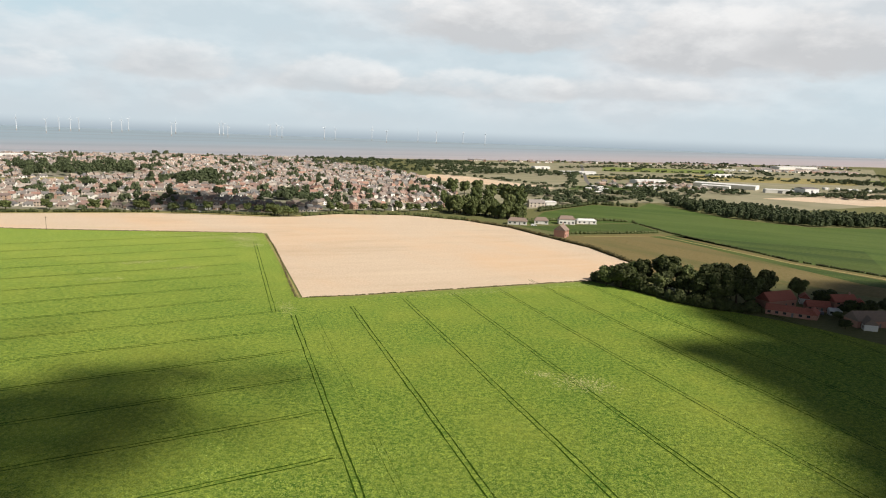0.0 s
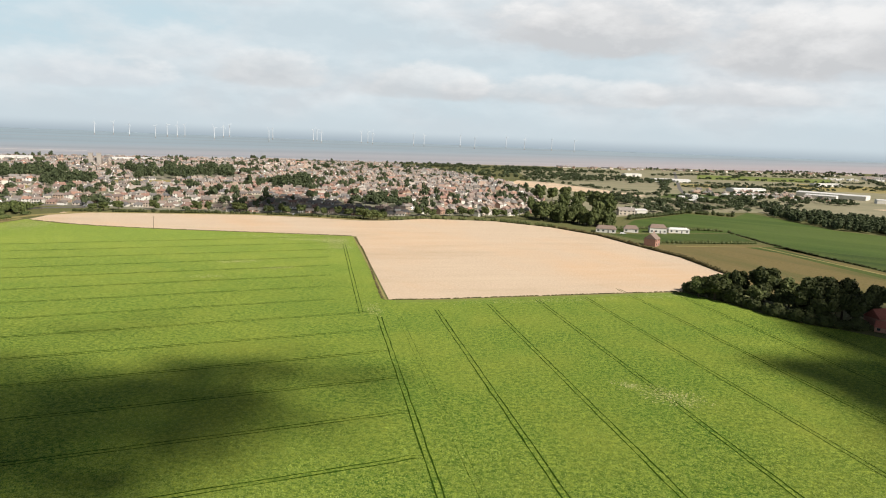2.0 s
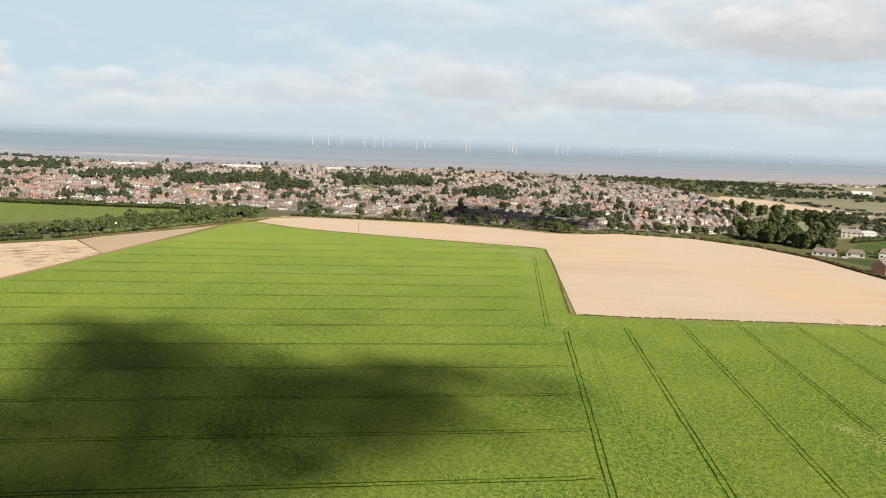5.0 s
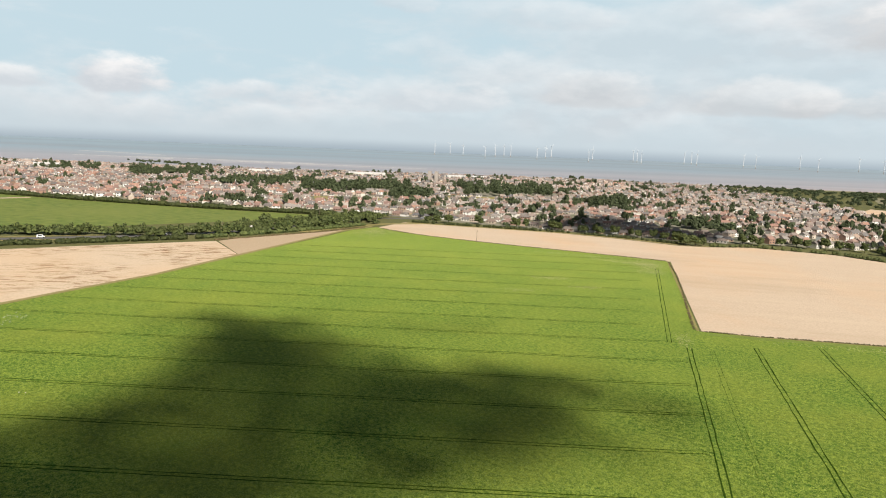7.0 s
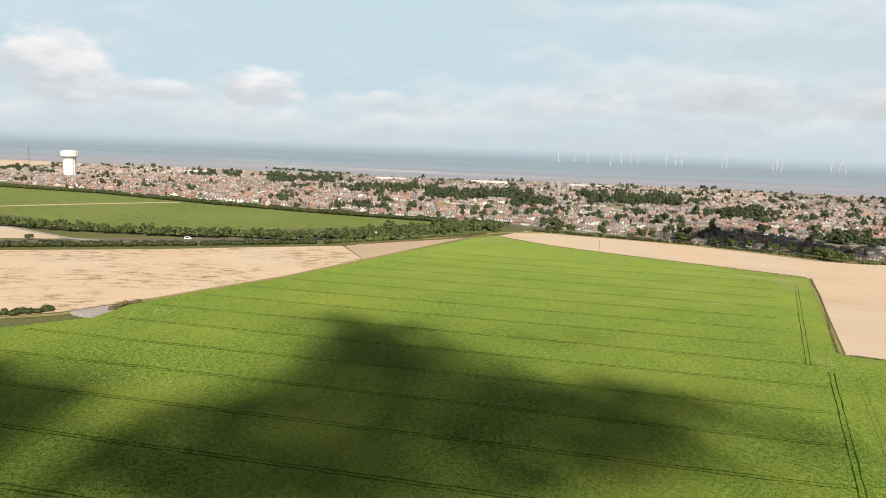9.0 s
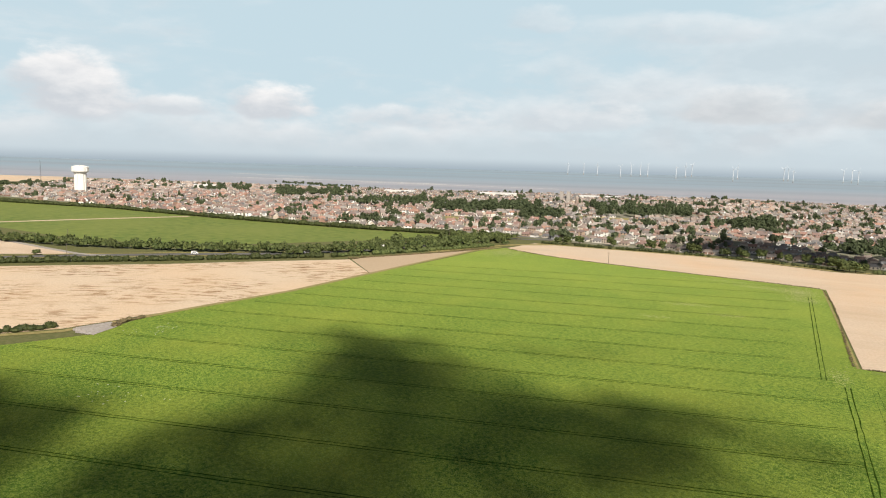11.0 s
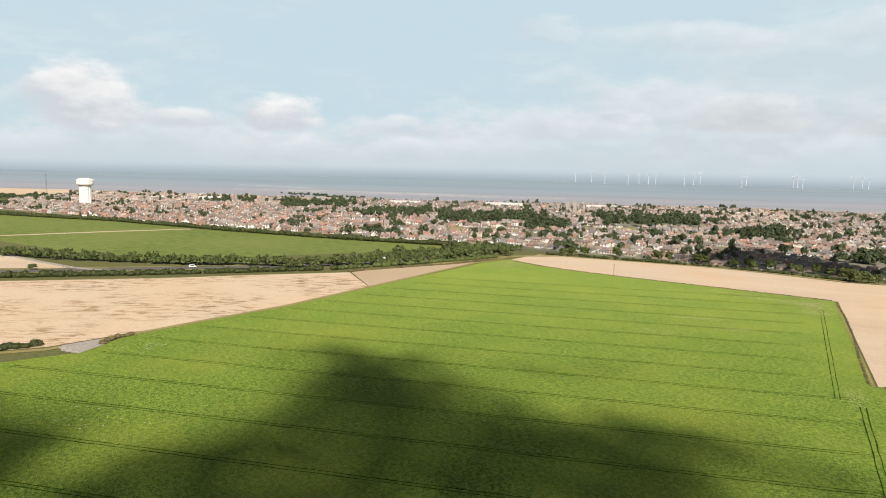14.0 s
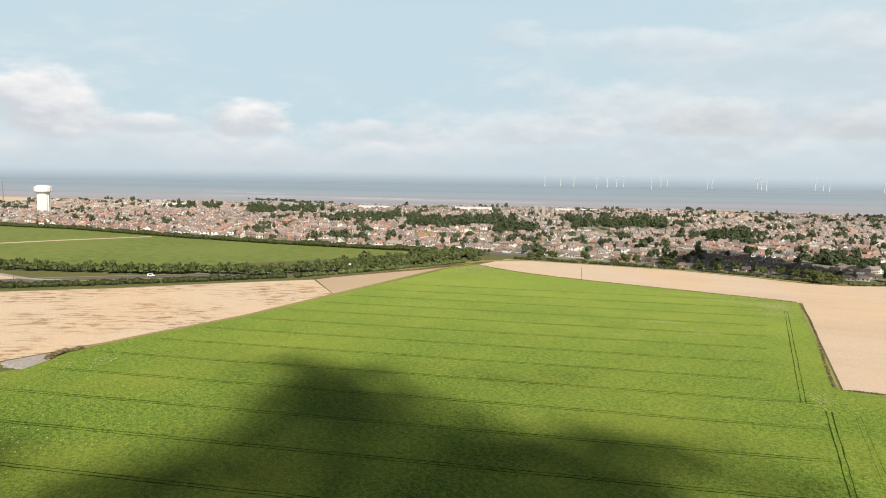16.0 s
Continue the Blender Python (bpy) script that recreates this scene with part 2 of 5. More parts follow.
M_STUBBLE = cereal_material()
def laid_material():
    m, nt, b = stuff_nodes("laid_cereal", 0.9, 0.2)
    c1 = mixed(nt, noise_fac(nt, 0.8, 3, 0.6), (0.57, 0.45, 0.33), (0.66, 0.53, 0.39))
    streak = noise_fac(nt, 0.26, 6, 0.72, (0.3, 1, 1), radians(50), 0.50, 0.58, 5.0)
    mul = nt.nodes.new("ShaderNodeMath")
    mul.operation = "MULTIPLY"
    nt.links.new(streak, mul.inputs[0])
    nt.links.new(noise_fac(nt, 0.022, 3, 0.5, (1, 1, 1), 0, 0.38, 0.55, 140.0), mul.inputs[1])
    c2 = mixed(nt, scaled(nt, mul.outputs[0], 0.95), c1, (0.23, 0.125, 0.05))
    patch = noise_fac(nt, 0.012, 4, 0.6, (1, 1, 1), 0, 0.4, 0.7, 55.0)
    c3 = mixed(nt, scaled(nt, patch, 0.5), c2, (0.64, 0.45, 0.28))
    nt.links.new(c3, b.inputs["Base Color"])
    bump(nt, b, noise_fac(nt, 0.5, 5, 0.7, (0.4, 1, 1), radians(62), 0.2, 0.8), 1.0, 0.3)
    return m


M_LAID = laid_material()
M_STUBBLE2 = surface("ripe_cereal_bare", (0.53, 0.41, 0.29), (0.44, 0.335, 0.225), 0.8, 0.03, 0.6, relief=0.25)
M_GRASS = surface("rough_grass", (0.085, 0.10, 0.03), (0.15, 0.145, 0.06), 0.5, 0.01, 0.6, relief=0.2)
M_FARGREEN = surface("far_crop", (0.085, 0.145, 0.028), (0.19, 0.22, 0.055), 0.12, 0.007, 0.9, relief=0.2)
def strip_material(name, base, other, streaks, turn):
    """Field strips worked along one direction."""
    m, nt, b = stuff_nodes(name, 0.9, 0.2)
    c1 = mixed(nt, noise_fac(nt, 0.5, 4, 0.65), base, other)
    c2 = mixed(nt, scaled(nt, noise_fac(nt, 0.05, 4, 0.6, (0.06, 1, 1), turn, 0.44, 0.6, 12.0), 0.8), c1, streaks)
    c3 = mixed(nt, scaled(nt, noise_fac(nt, 0.012, 4, 0.6, (0.4, 1, 1), turn, 0.42, 0.66, 70.0), 0.7), c2, other)
    nt.links.new(c3, b.inputs["Base Color"])
    bump(nt, b, noise_fac(nt, 0.6, 4, 0.6, lo=0.2, hi=0.8), 1.0, 0.2)
    return m


# M_MEADOW and M_OLIVE carry thin cloud shade as darker base colours
M_MEADOW = strip_material("meadow", (0.040, 0.075, 0.013), (0.085, 0.112, 0.026), (0.030, 0.058, 0.012), radians(-28))
M_PASTURE = strip_material("pasture", (0.058, 0.104, 0.018), (0.098, 0.135, 0.032), (0.046, 0.084, 0.016), radians(-28))
M_OLIVE = strip_material("thin_crop", (0.11, 0.10, 0.031), (0.19, 0.145, 0.062), (0.075, 0.092, 0.027), radians(-57))
M_MARGIN = surface("field_margin", (0.20, 0.19, 0.06), (0.33, 0.27, 0.12), 0.5, 0.05, 0.6, relief=0.2)
# mottled near-black green for the wheel tracks
M_TRACK = surface("tramline_dark_green", (0.014, 0.042, 0.004), (0.04, 0.075, 0.010), 0.6, 0.05, 0.5, spec=0.02)
M_PLANT = leaf_material("crop_leaves", (0.045, 0.105, 0.013), (0.37, 0.46, 0.10), (0.22, 0.295, 0.048))
M_PALE = surface("thin_patch", (0.54, 0.52, 0.26), (0.42, 0.43, 0.17), 0.6, 0.08, 0.7)
M_TOWNLAND = surface("gardens_and_yards", (0.12, 0.14, 0.065), (0.27, 0.245, 0.20), 0.09, 0.012, 0.4)
M_TARMAC = surface("tarmac", (0.11, 0.105, 0.10), (0.16, 0.155, 0.15), 1.5, 0.05, 0.5)
M_CONC = surface("concrete", (0.42, 0.38, 0.35), (0.31, 0.28, 0.25), 0.7, 0.1, 0.5)
M_SAND = surface("sand", (0.46, 0.39, 0.30), (0.36, 0.30, 0.24), 0.2, 0.01, 0.5)


M_LEAF = leaf_material("leaves", (0.036, 0.055, 0.017), (0.118, 0.142, 0.045), (0.09, 0.10, 0.038))
# greyer greens stand in for the haze over distant trees
M_LEAF_FAR = leaf_material("hazed_leaves", (0.030, 0.046, 0.021), (0.09, 0.112, 0.052), (0.066, 0.08, 0.04))
M_LEAF_DARK = leaf_material("dark_leaves", (0.016, 0.026, 0.009), (0.07, 0.082, 0.025), (0.046, 0.054, 0.019))
M_HEDGE = leaf_material("hedge_leaves", (0.045, 0.047, 0.018), (0.10, 0.095, 0.035), (0.15, 0.12, 0.055))
M_DRY = leaf_material("dry_stems", (0.08, 0.06, 0.03), (0.24, 0.18, 0.10), (0.10, 0.095, 0.04))
M_BARK = surface("bark", (0.10, 0.075, 0.05), (0.05, 0.04, 0.03), 3.0, 0.3, 0.5)
REDS = [(0.33, 0.20, 0.16), (0.27, 0.178, 0.152), (0.38, 0.225, 0.172), (0.22, 0.168, 0.152), (0.30, 0.24, 0.212), (0.18, 0.16, 0.15), (0.31, 0.278, 0.255)]
BROWNS = [(0.28, 0.225, 0.198), (0.21, 0.185, 0.17), (0.32, 0.255, 0.222), (0.34, 0.235, 0.195), (0.30, 0.27, 0.25), (0.19, 0.18, 0.175), (0.43, 0.375, 0.335)]
GREYS = [(0.20, 0.19, 0.185), (0.27, 0.255, 0.24), (0.15, 0.145, 0.15), (0.25, 0.19, 0.16), (0.33, 0.27, 0.23)]
BRICKS = [(0.36, 0.23, 0.17), (0.44, 0.32, 0.24), (0.52, 0.43, 0.35), (0.68, 0.64, 0.58), (0.32, 0.20, 0.15), (0.58, 0.51, 0.43), (0.78, 0.75, 0.70), (0.84, 0.83, 0.80)]
M_ROOF = varied("clay_tiles", REDS + BROWNS[:4], 0.85, 1.2)
M_ROOF_GREY = varied("grey_tiles", GREYS, 0.8, 1.2)
M_WALL = varied("brick_and_render", BRICKS, 0.9, 1.5)
M_ROOF_RED_FAR = varied("far_red_roofs", REDS, 0.85, 1.2, True)
M_ROOF_BROWN_FAR = varied("far_brown_roofs", BROWNS + [(0.40, 0.30, 0.24)], 0.85, 1.2, True)
M_ROOF_GREY_FAR = varied("far_grey_roofs", GREYS + BROWNS[:2], 0.85, 1.2, True)
M_WALL_FAR = varied("far_walls", BRICKS, 0.9, 1.5, True)
M_FARMROOF = surface("red_pantiles", (0.37, 0.125, 0.09), (0.25, 0.09, 0.07), 2.0, 0.15, 0.5)
M_PINKBRICK = surface("pink_red_brick", (0.42, 0.235, 0.18), (0.32, 0.17, 0.13), 3.0, 0.3, 0.5)
M_SLATE = surface("grey_slate", (0.13, 0.12, 0.125), (0.19, 0.18, 0.18), 2.0, 0.2, 0.5)
M_BROWNTILE = surface("brown_tiles", (0.27, 0.20, 0.165), (0.20, 0.155, 0.13), 2.0, 0.2, 0.5)
M_WHITE = surface("white_render", (0.68, 0.66, 0.62), (0.58, 0.56, 0.52), 2.0, 0.2, 0.4)
M_METAL = surface("pale_sheeting", (0.74, 0.73, 0.71), (0.60, 0.60, 0.60), 0.4, 0.05, 0.5, rough=0.5)
M_TOWERC = surface("pale_concrete", (0.80, 0.79, 0.75), (0.68, 0.66, 0.62), 0.4, 0.06, 0.5)
M_GLASS, _nt, _b = stuff_nodes("window_glass", 0.08, 0.6)
_b.inputs["Base Color"].default_value = (0.03, 0.035, 0.04, 1)
M_DARK = surface("dark_steel", (0.10, 0.10, 0.10), (0.16, 0.16, 0.16), 4.0, 0.5, 0.4, rough=0.5)
M_POLE = surface("weathered_wood", (0.17, 0.14, 0.11), (0.11, 0.09, 0.07), 4.0, 0.5, 0.4)
# white paint dulled to blue-grey in its base colour, imitating sea haze
M_TURB, _nt, _b = stuff_nodes("turbine_hazed_white", 0.4, 0.4)
_b.inputs["Base Color"].default_value = (0.52, 0.545, 0.565, 1)
M_YELLOW = surface("yellow_paint", (0.55, 0.42, 0.06), (0.45, 0.33, 0.05), 1.0, 0.2, 0.4)
M_CLOUD, _nt, _b = stuff_nodes("cloud_white", 1.0, 0.0)
_b.inputs["Base Color"].default_value = (0.9, 0.9, 0.9, 1)
M_CARPAINT = varied("car_paint", [(0.75, 0.75, 0.75), (0.10, 0.11, 0.13), (0.30, 0.04, 0.04), (0.35, 0.36, 0.38)], 0.3, 0.5, spec=0.5)
M_VANPAINT = surface("white_van_paint", (0.82, 0.82, 0.82), (0.74, 0.74, 0.74), 1.0, 0.3, 0.4, rough=0.3, spec=0.5)
M_TYRE = surface("tyre_rubber", (0.02, 0.02, 0.02), (0.035, 0.035, 0.035), 4.0, 1.0, 0.4)
M_SURF = surface("surf", (0.75, 0.74, 0.72), (0.5, 0.49, 0.48), 0.05, 0.01, 0.6)

# ---- ground, fields, sea ----
from mathutils import geometry


def sheet(name, pts, z, mat, label, category, kind="structure"):
    me = bpy.data.meshes.new(name)
    tris = geometry.tessellate_polygon([[Vector((x, y, 0)) for x, y in pts]])
    faces = []
    for a, b, c in tris:
        (ax, ay), (bx, by), (cx, cy) = pts[a], pts[b], pts[c]
        faces.append((a, b, c) if (bx - ax) * (cy - ay) - (by - ay) * (cx - ax) > 0 else (a, c, b))
    me.from_pydata([(x, y, z) for x, y in pts], [], faces)
    me.materials.append(mat)
    return tagged(new(name, me), label, category, "", kind)


COAST = [(-3400, -2500), (-2350, 60), (-1906, 451), (-1821, 611), (-1672, 687), (-1352, 900), (-1133, 1030), (-876, 1290), (-600, 1500),
         (-370, 1600), (-125, 1725), (104, 1838), (528, 2112), (951, 2315), (1633, 2607), (3600, 3400), (5200, 3900)]
sheet("ground", COAST + [(5200, -2500)], 0, M_GRASS, "low rough grassland running out to the coast", "ground")


def strip(pts, width):
    """The outline of a band of the given width along a line of points."""
    left, right = [], []
    for i, p in enumerate(pts):
        a, b = Vector(pts[max(i - 1, 0)]), Vector(pts[min(i + 1, len(pts) - 1)])
        n = (b - a).normalized()
        n = Vector((-n.y, n.x)) * width / 2
        left.append((p[0] + n.x, p[1] + n.y))
        right.append((p[0] - n.x, p[1] - n.y))
    return left + right[::-1]


def sea_material():
    m, nt, b = stuff_nodes("sea_water", 0.45, 0.35)
    tc = nt.nodes.new("ShaderNodeTexCoord")
    sp = nt.nodes.new("ShaderNodeSeparateXYZ")
    nt.links.new(tc.outputs["Object"], sp.inputs[0])
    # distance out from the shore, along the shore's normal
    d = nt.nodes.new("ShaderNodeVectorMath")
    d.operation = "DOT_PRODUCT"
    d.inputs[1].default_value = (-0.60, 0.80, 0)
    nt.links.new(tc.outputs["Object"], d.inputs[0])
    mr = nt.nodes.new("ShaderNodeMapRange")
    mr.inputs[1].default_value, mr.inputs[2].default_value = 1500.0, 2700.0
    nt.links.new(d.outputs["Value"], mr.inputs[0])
    # silty brown inshore; the bluer far tone also stands in for haze
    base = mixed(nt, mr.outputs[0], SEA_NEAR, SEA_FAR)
    silt = mixed(nt, scaled(nt, noise_fac(nt, 0.0022, 5, 0.62, (0.10, 1, 1), 0.64, 0.46, 0.62, 20.0), 0.75), base, SEA_STREAK)
    col = mixed(nt, scaled(nt, noise_fac(nt, 0.0045, 5, 0.65, (0.08, 1, 1), 0.60, 0.56, 0.74, 400.0), 0.55), silt, SEA_PALE)
    nt.links.new(col, b.inputs["Base Color"])
    bump(nt, b, noise_fac(nt, 0.08, 4, 0.6, (1, 0.5, 1), -0.6, 0.2, 0.8), 0.5, 0.6)
    return m


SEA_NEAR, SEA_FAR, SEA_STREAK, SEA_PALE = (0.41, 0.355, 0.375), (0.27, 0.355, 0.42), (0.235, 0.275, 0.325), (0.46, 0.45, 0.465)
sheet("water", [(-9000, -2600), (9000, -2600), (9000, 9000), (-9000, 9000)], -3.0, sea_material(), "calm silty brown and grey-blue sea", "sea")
sheet("beach", strip(COAST[1:16], 26.0), 0.05, M_SAND, "pale sandy beach along the shore", "beach")

A, B, C_, D = (-57.1, 278.2), (-115.4, 448.2), (73.1, 336.0), (-349.0, 440.0)
GREEN = [(-58, 279.5), (-38, 286), (-15, 296.5), (10, 307.5), (45, 323.5), (73, 335.5), (85.5, 323), (95, 309.5), (103.5, 296), (113, 287.5), (123, 283), (132, 276.5), (140, 269), (148.5, 260), (162, 241), (230, 140), (300, -160), (-330, -160), (-300, 20), (-278, 70), (-274, 97),
         (-287, 119), (-293, 150), (-300, 205), (-317, 270), (-340, 370), (-350, 410), (-349, 440), (-340, 436), (-315, 430.5), (-287, 428.5), (-245, 431.5), (-209, 436.5), (-175, 441.5), (-140, 446.5), (-116, 449)]
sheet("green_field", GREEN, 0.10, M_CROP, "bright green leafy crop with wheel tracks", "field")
TAN = [(-57.3, 280), (-38, 286.6), (-15, 297.2), (10, 308.2), (45, 324.2), (73.5, 336.5), (108, 387), (93, 440), (69, 483), (49, 522), (15, 556), (-31, 575), (-87, 566), (-113, 541), (-134, 532), (-179, 533), (-225, 528), (-287, 507), (-354, 486), (-348, 441), (-340, 436.6), (-315, 431.1), (-287, 429.1), (-245, 432.1), (-209, 437.1), (-175, 442.1), (-140, 447.1), (-115.4, 449)]
sheet("cereal_field", TAN, 0.14, M_STUBBLE, "ripe pale golden cereal field", "field")
sheet("cereal_field", [(-319.6, 272.4), (-300, 205), (-295, 150), (-292, 119), (-290, 92), (-300, 60), (-330, -40), (-520, 60), (-468, 113), (-421, 193), (-400, 240), (-371, 298)], 0.12, M_LAID, "laid ripe cereal with darker flattened streaks", "field")
sheet("cereal_field", [(-320.6, 273.4), (-370, 299), (-372, 330), (-357, 380), (-354, 408), (-343, 372)], 0.16, M_STUBBLE2, "narrow bare tan strip beside the crop", "field")
sheet("cereal_field", [(-597, 146), (-560, 158), (-497, 163), (-522, 127), (-700, 20)], 0.12, M_STUBBLE, "small pale cereal field beside the road", "field")
sheet("green_field", [(-1300, 40), (-1028, 245), (-862, 323), (-680, 372), (-547, 420), (-425, 474), (-420, 452), (-457, 352), (-485, 267), (-565, 195), (-703, 168), (-900, 40)], 0.12, M_FARGREEN, "smooth mid-green field below the town", "field")
sheet("path", strip([(-860, 40), (-745, 178), (-735, 277), (-721, 354)], 8.0), 0.16, M_STUBBLE, "pale track across the green field", "path")
# right-hand fields
sheet("green_field", [(64, 548), (92, 640), (156, 729), (197, 712), (228, 773), (243, 725), (264, 645), (315, 600), (389, 608), (560, 620), (560, 330), (300, 300), (246, 374), (213, 418), (171, 530), (160, 584), (121, 566)], 0.08, M_PASTURE, "wide smooth green field beyond the bungalows", "field")
sheet("green_field", [(170, 514), (288, 470), (250, 381), (214, 424), (176, 520)], 0.12, M_MEADOW, "darker green band along the ditch", "field")
sheet("green_field", [(60, 534), (160, 580), (166, 530), (150, 518), (96, 503), (84, 508)], 0.10, M_MEADOW, "small green paddock behind the bungalows", "field")
sheet("thin_field", [(76, 486), (96, 446), (111, 390), (90, 346), (130, 330), (175, 345), (212, 318), (262, 262), (330, 290), (246, 372), (212, 416), (170, 520), (140, 514), (96, 494)], 0.10, M_OLIVE, "dry olive-brown thin crop strips", "field")
sheet("grass_strip", [(150, 503), (165, 485), (219, 352), (300, 262), (322, 285), (238, 366), (207, 408), (168, 512)], 0.14, M_MEADOW, "narrow green strip between dry crops", "field")
sheet("path", strip([(100, 489), (160, 508), (208, 410), (240, 369), (330, 292)], 2.5), 0.18, M_MARGIN, "pale grass track between the strips", "path")
sheet("cereal_field", [(-40, 1030), (-27, 1158), (30, 1132), (150, 948), (126, 901), (45, 976)], 0.10, M_STUBBLE, "pale cereal field beside the town", "field")
sheet("cereal_field", [(512, 846), (411, 902), (500, 960), (600, 1040), (690, 1080), (620, 860)], 0.10, M_STUBBLE, "pale tan field beyond the plantation", "field")
sheet("cereal_field", [(-2330, 60), (-2021, 440), (-1857, 600), (-1640, 520), (-1603, 380), (-1900, 100)], 0.10, M_STUBBLE, "pale tan field on the headland", "field")
sheet("rough_land", [(-20, 700), (60, 640), (150, 740), (240, 780), (310, 700), (520, 840), (700, 1100), (1400, 2300), (500, 1950), (120, 1780), (-40, 1500), (0, 1150)], 0.04, surface("coastal_pasture", (0.165, 0.168, 0.095), (0.29, 0.265, 0.178), 0.02, 0.006, 0.7), "dry coastal pasture and marsh", "ground")
for pts, mat, label in (
        ([(160, 930), (290, 960), (330, 1040), (190, 1010)], M_MEADOW, "green pasture beside the lane"),
        ([(230, 1180), (430, 1230), (470, 1330), (250, 1290)], M_MARGIN, "dry grass field"),
        ([(450, 1250), (760, 1290), (900, 1500), (520, 1480)], M_MARGIN, "dry grass field near the sheds"),
        ([(330, 1480), (620, 1560), (700, 1760), (380, 1700)], M_FARGREEN, "green field near the shore"),
        ([(760, 1150), (1200, 1300), (1400, 1620), (900, 1500)], M_FARGREEN, "far green field")):
    sheet("pasture", pts, 0.08, mat, label, "field")
TOWN = [(-412, 512), (-290, 528), (-180, 556), (-134, 560), (-110, 575), (-87, 595), (-31, 612), (5, 660), (14, 790), (-43, 1076), (-120, 1250), (-330, 1530), (-600, 1430), (-870, 1215), (-1000, 1080),
        (-1130, 960), (-1350, 850), (-1600, 660), (-1640, 540), (-1380, 345), (-1150, 268), (-976, 318), (-710, 396), (-579, 450), (-440, 494)]
sheet("town_land", TOWN, 0.06, M_TOWNLAND, "gardens, yards and lanes of the town", "ground")
ROAD = [(-760, -60), (-640, 20), (-506, 123), (-487, 165), (-460, 212), (-421, 276), (-400, 330), (-392, 420), (-394, 492), (-360, 520)]
sheet("road", strip(ROAD, 9.0), 0.16, M_TARMAC, "grey tarmac main road behind the hedges", "road")
sheet("road", strip([(204, 905), (212, 1010), (228, 1130), (300, 1540), (345, 1790)], 6.0), 0.16, M_TARMAC, "straight grey lane towards the coast", "road")
sheet("path", strip([(x - 7.5, y + 4.0) for x, y in ROAD[:7]], 3.0), 0.15, M_MARGIN, "pale dry verge beside the road", "verge")
sheet("path", strip([(x + 7.0, y - 4.0) for x, y in ROAD[:6]], 2.4), 0.15, M_MARGIN, "pale dry verge beside the road", "verge")
sheet("path", strip([(-366, 372), (-366, 420), (-358, 462), (-338, 492)], 8.0), 0.19, M_MARGIN, "pale dry grass corner beside the crop", "verge")
sheet("path", strip([(-590, 150), (-540, 158), (-497, 166), (-484, 172), (-476, 180)], 4.5), 0.19, M_CONC, "pale concrete farm track joining the road", "track")
sheet("path", strip([(-354, 440), (-352, 405), (-318, 271), (-301, 205), (-294, 150), (-289, 119), (-286, 90), (-300, 55), (-340, -60)], 3.5), 0.20, M_MARGIN, "dry grass margin along the crop", "path")
sheet("path", strip([(-352, 486), (-225, 531), (-180, 537), (-134, 537), (-112, 547)], 5.0), 0.20, M_MARGIN, "dry grass verge behind the cereal", "path")
sheet("path", strip([(-340, 435.6), (-315, 430), (-287, 428), (-245, 431), (-209, 436), (-175, 441), (-140, 446), (-117, 448), (-87, 362), (-58.6, 279.5), (-38, 285.5), (-15, 296), (10, 307), (45, 323), (73, 335)], 0.9), 0.22, M_MARGIN, "narrow grassy field margin", "path")
sheet("grass_margin", strip([(-54, 277.5), (-38, 283), (-15, 293.6), (10, 304.6), (45, 320.8), (68, 331.5)], 3.4), 0.17, surface("headland_grass", (0.24, 0.30, 0.07), (0.16, 0.22, 0.04), 0.5, 0.05, 0.6, relief=0.2), "paler grassy headland along the crop edge", "field margin")
sheet("concrete_pad", [(-288.5, 96), (-289.5, 110), (-279.5, 108.5), (-272.5, 97), (-280, 93)], 0.26, M_CONC, "bare pale concrete pad beside the crop", "concrete pad")
for pts in ([(-2333, 1306), (-2130, 1345), (-1932, 1372)], [(-1847, 1207), (-1620, 1335), (-1391, 1461)], [(-1580, 1281), (-1330, 1435), (-1084, 1582)], [(-1950, 1080), (-1800, 1170), (-1690, 1215)]):
    sheet("surf_line", strip(pts, 26.0), -2.9, M_SURF, "thin white line of surf on a bar", "surf")


def inside(p, poly):
    x, y = p
    hit = False
    for (x0, y0), (x1, y1) in zip(poly, poly[1:] + poly[:1]):
        if (y0 > y) != (y1 > y) and x < (x1 - x0) * (y - y0) / (y1 - y0) + x0:
            hit = not hit
    return hit


def tramline(p, q, wide=0.18, name="tramline"):
    """Two wheel tracks pressed into the crop, 1.5 m apart, with a wavering edge."""
    p, q = Vector(p), Vector(q)
    way = (q - p).normalized()
    n = Vector((-way.y, way.x))
    steps = max(2, int((q - p).length / 2.2))
    vs, fs = [], []
    for side in (-0.75, 0.75):
        k = len(vs)
        for i in range(steps + 1):
            c = p.lerp(q, i / steps) + n * (side + 0.2 * noise.noise((p.x + i * 0.35, p.y, side)))
            w = wide * max(0.55, 0.95 + 0.6 * noise.noise((i * 0.31, p.y, side + 4)) + 0.5 * noise.noise((i * 0.9, p.x, side + 9)))
            vs += [(*(c - n * w), 0.15), (*(c + n * w), 0.15)]
        fs += [(k + 2 * i, k + 2 * i + 2, k + 2 * i + 3, k + 2 * i + 1) for i in range(steps)]
    me = bpy.data.meshes.new(name)
    me.from_pydata(vs, [], fs)
    me.materials.append(M_TRACK)
    me.flip_normals()
    return tagged(new(name, me), "pair of dark wheel tracks pressed into the crop", "wheel track", "tramlines", "structure")


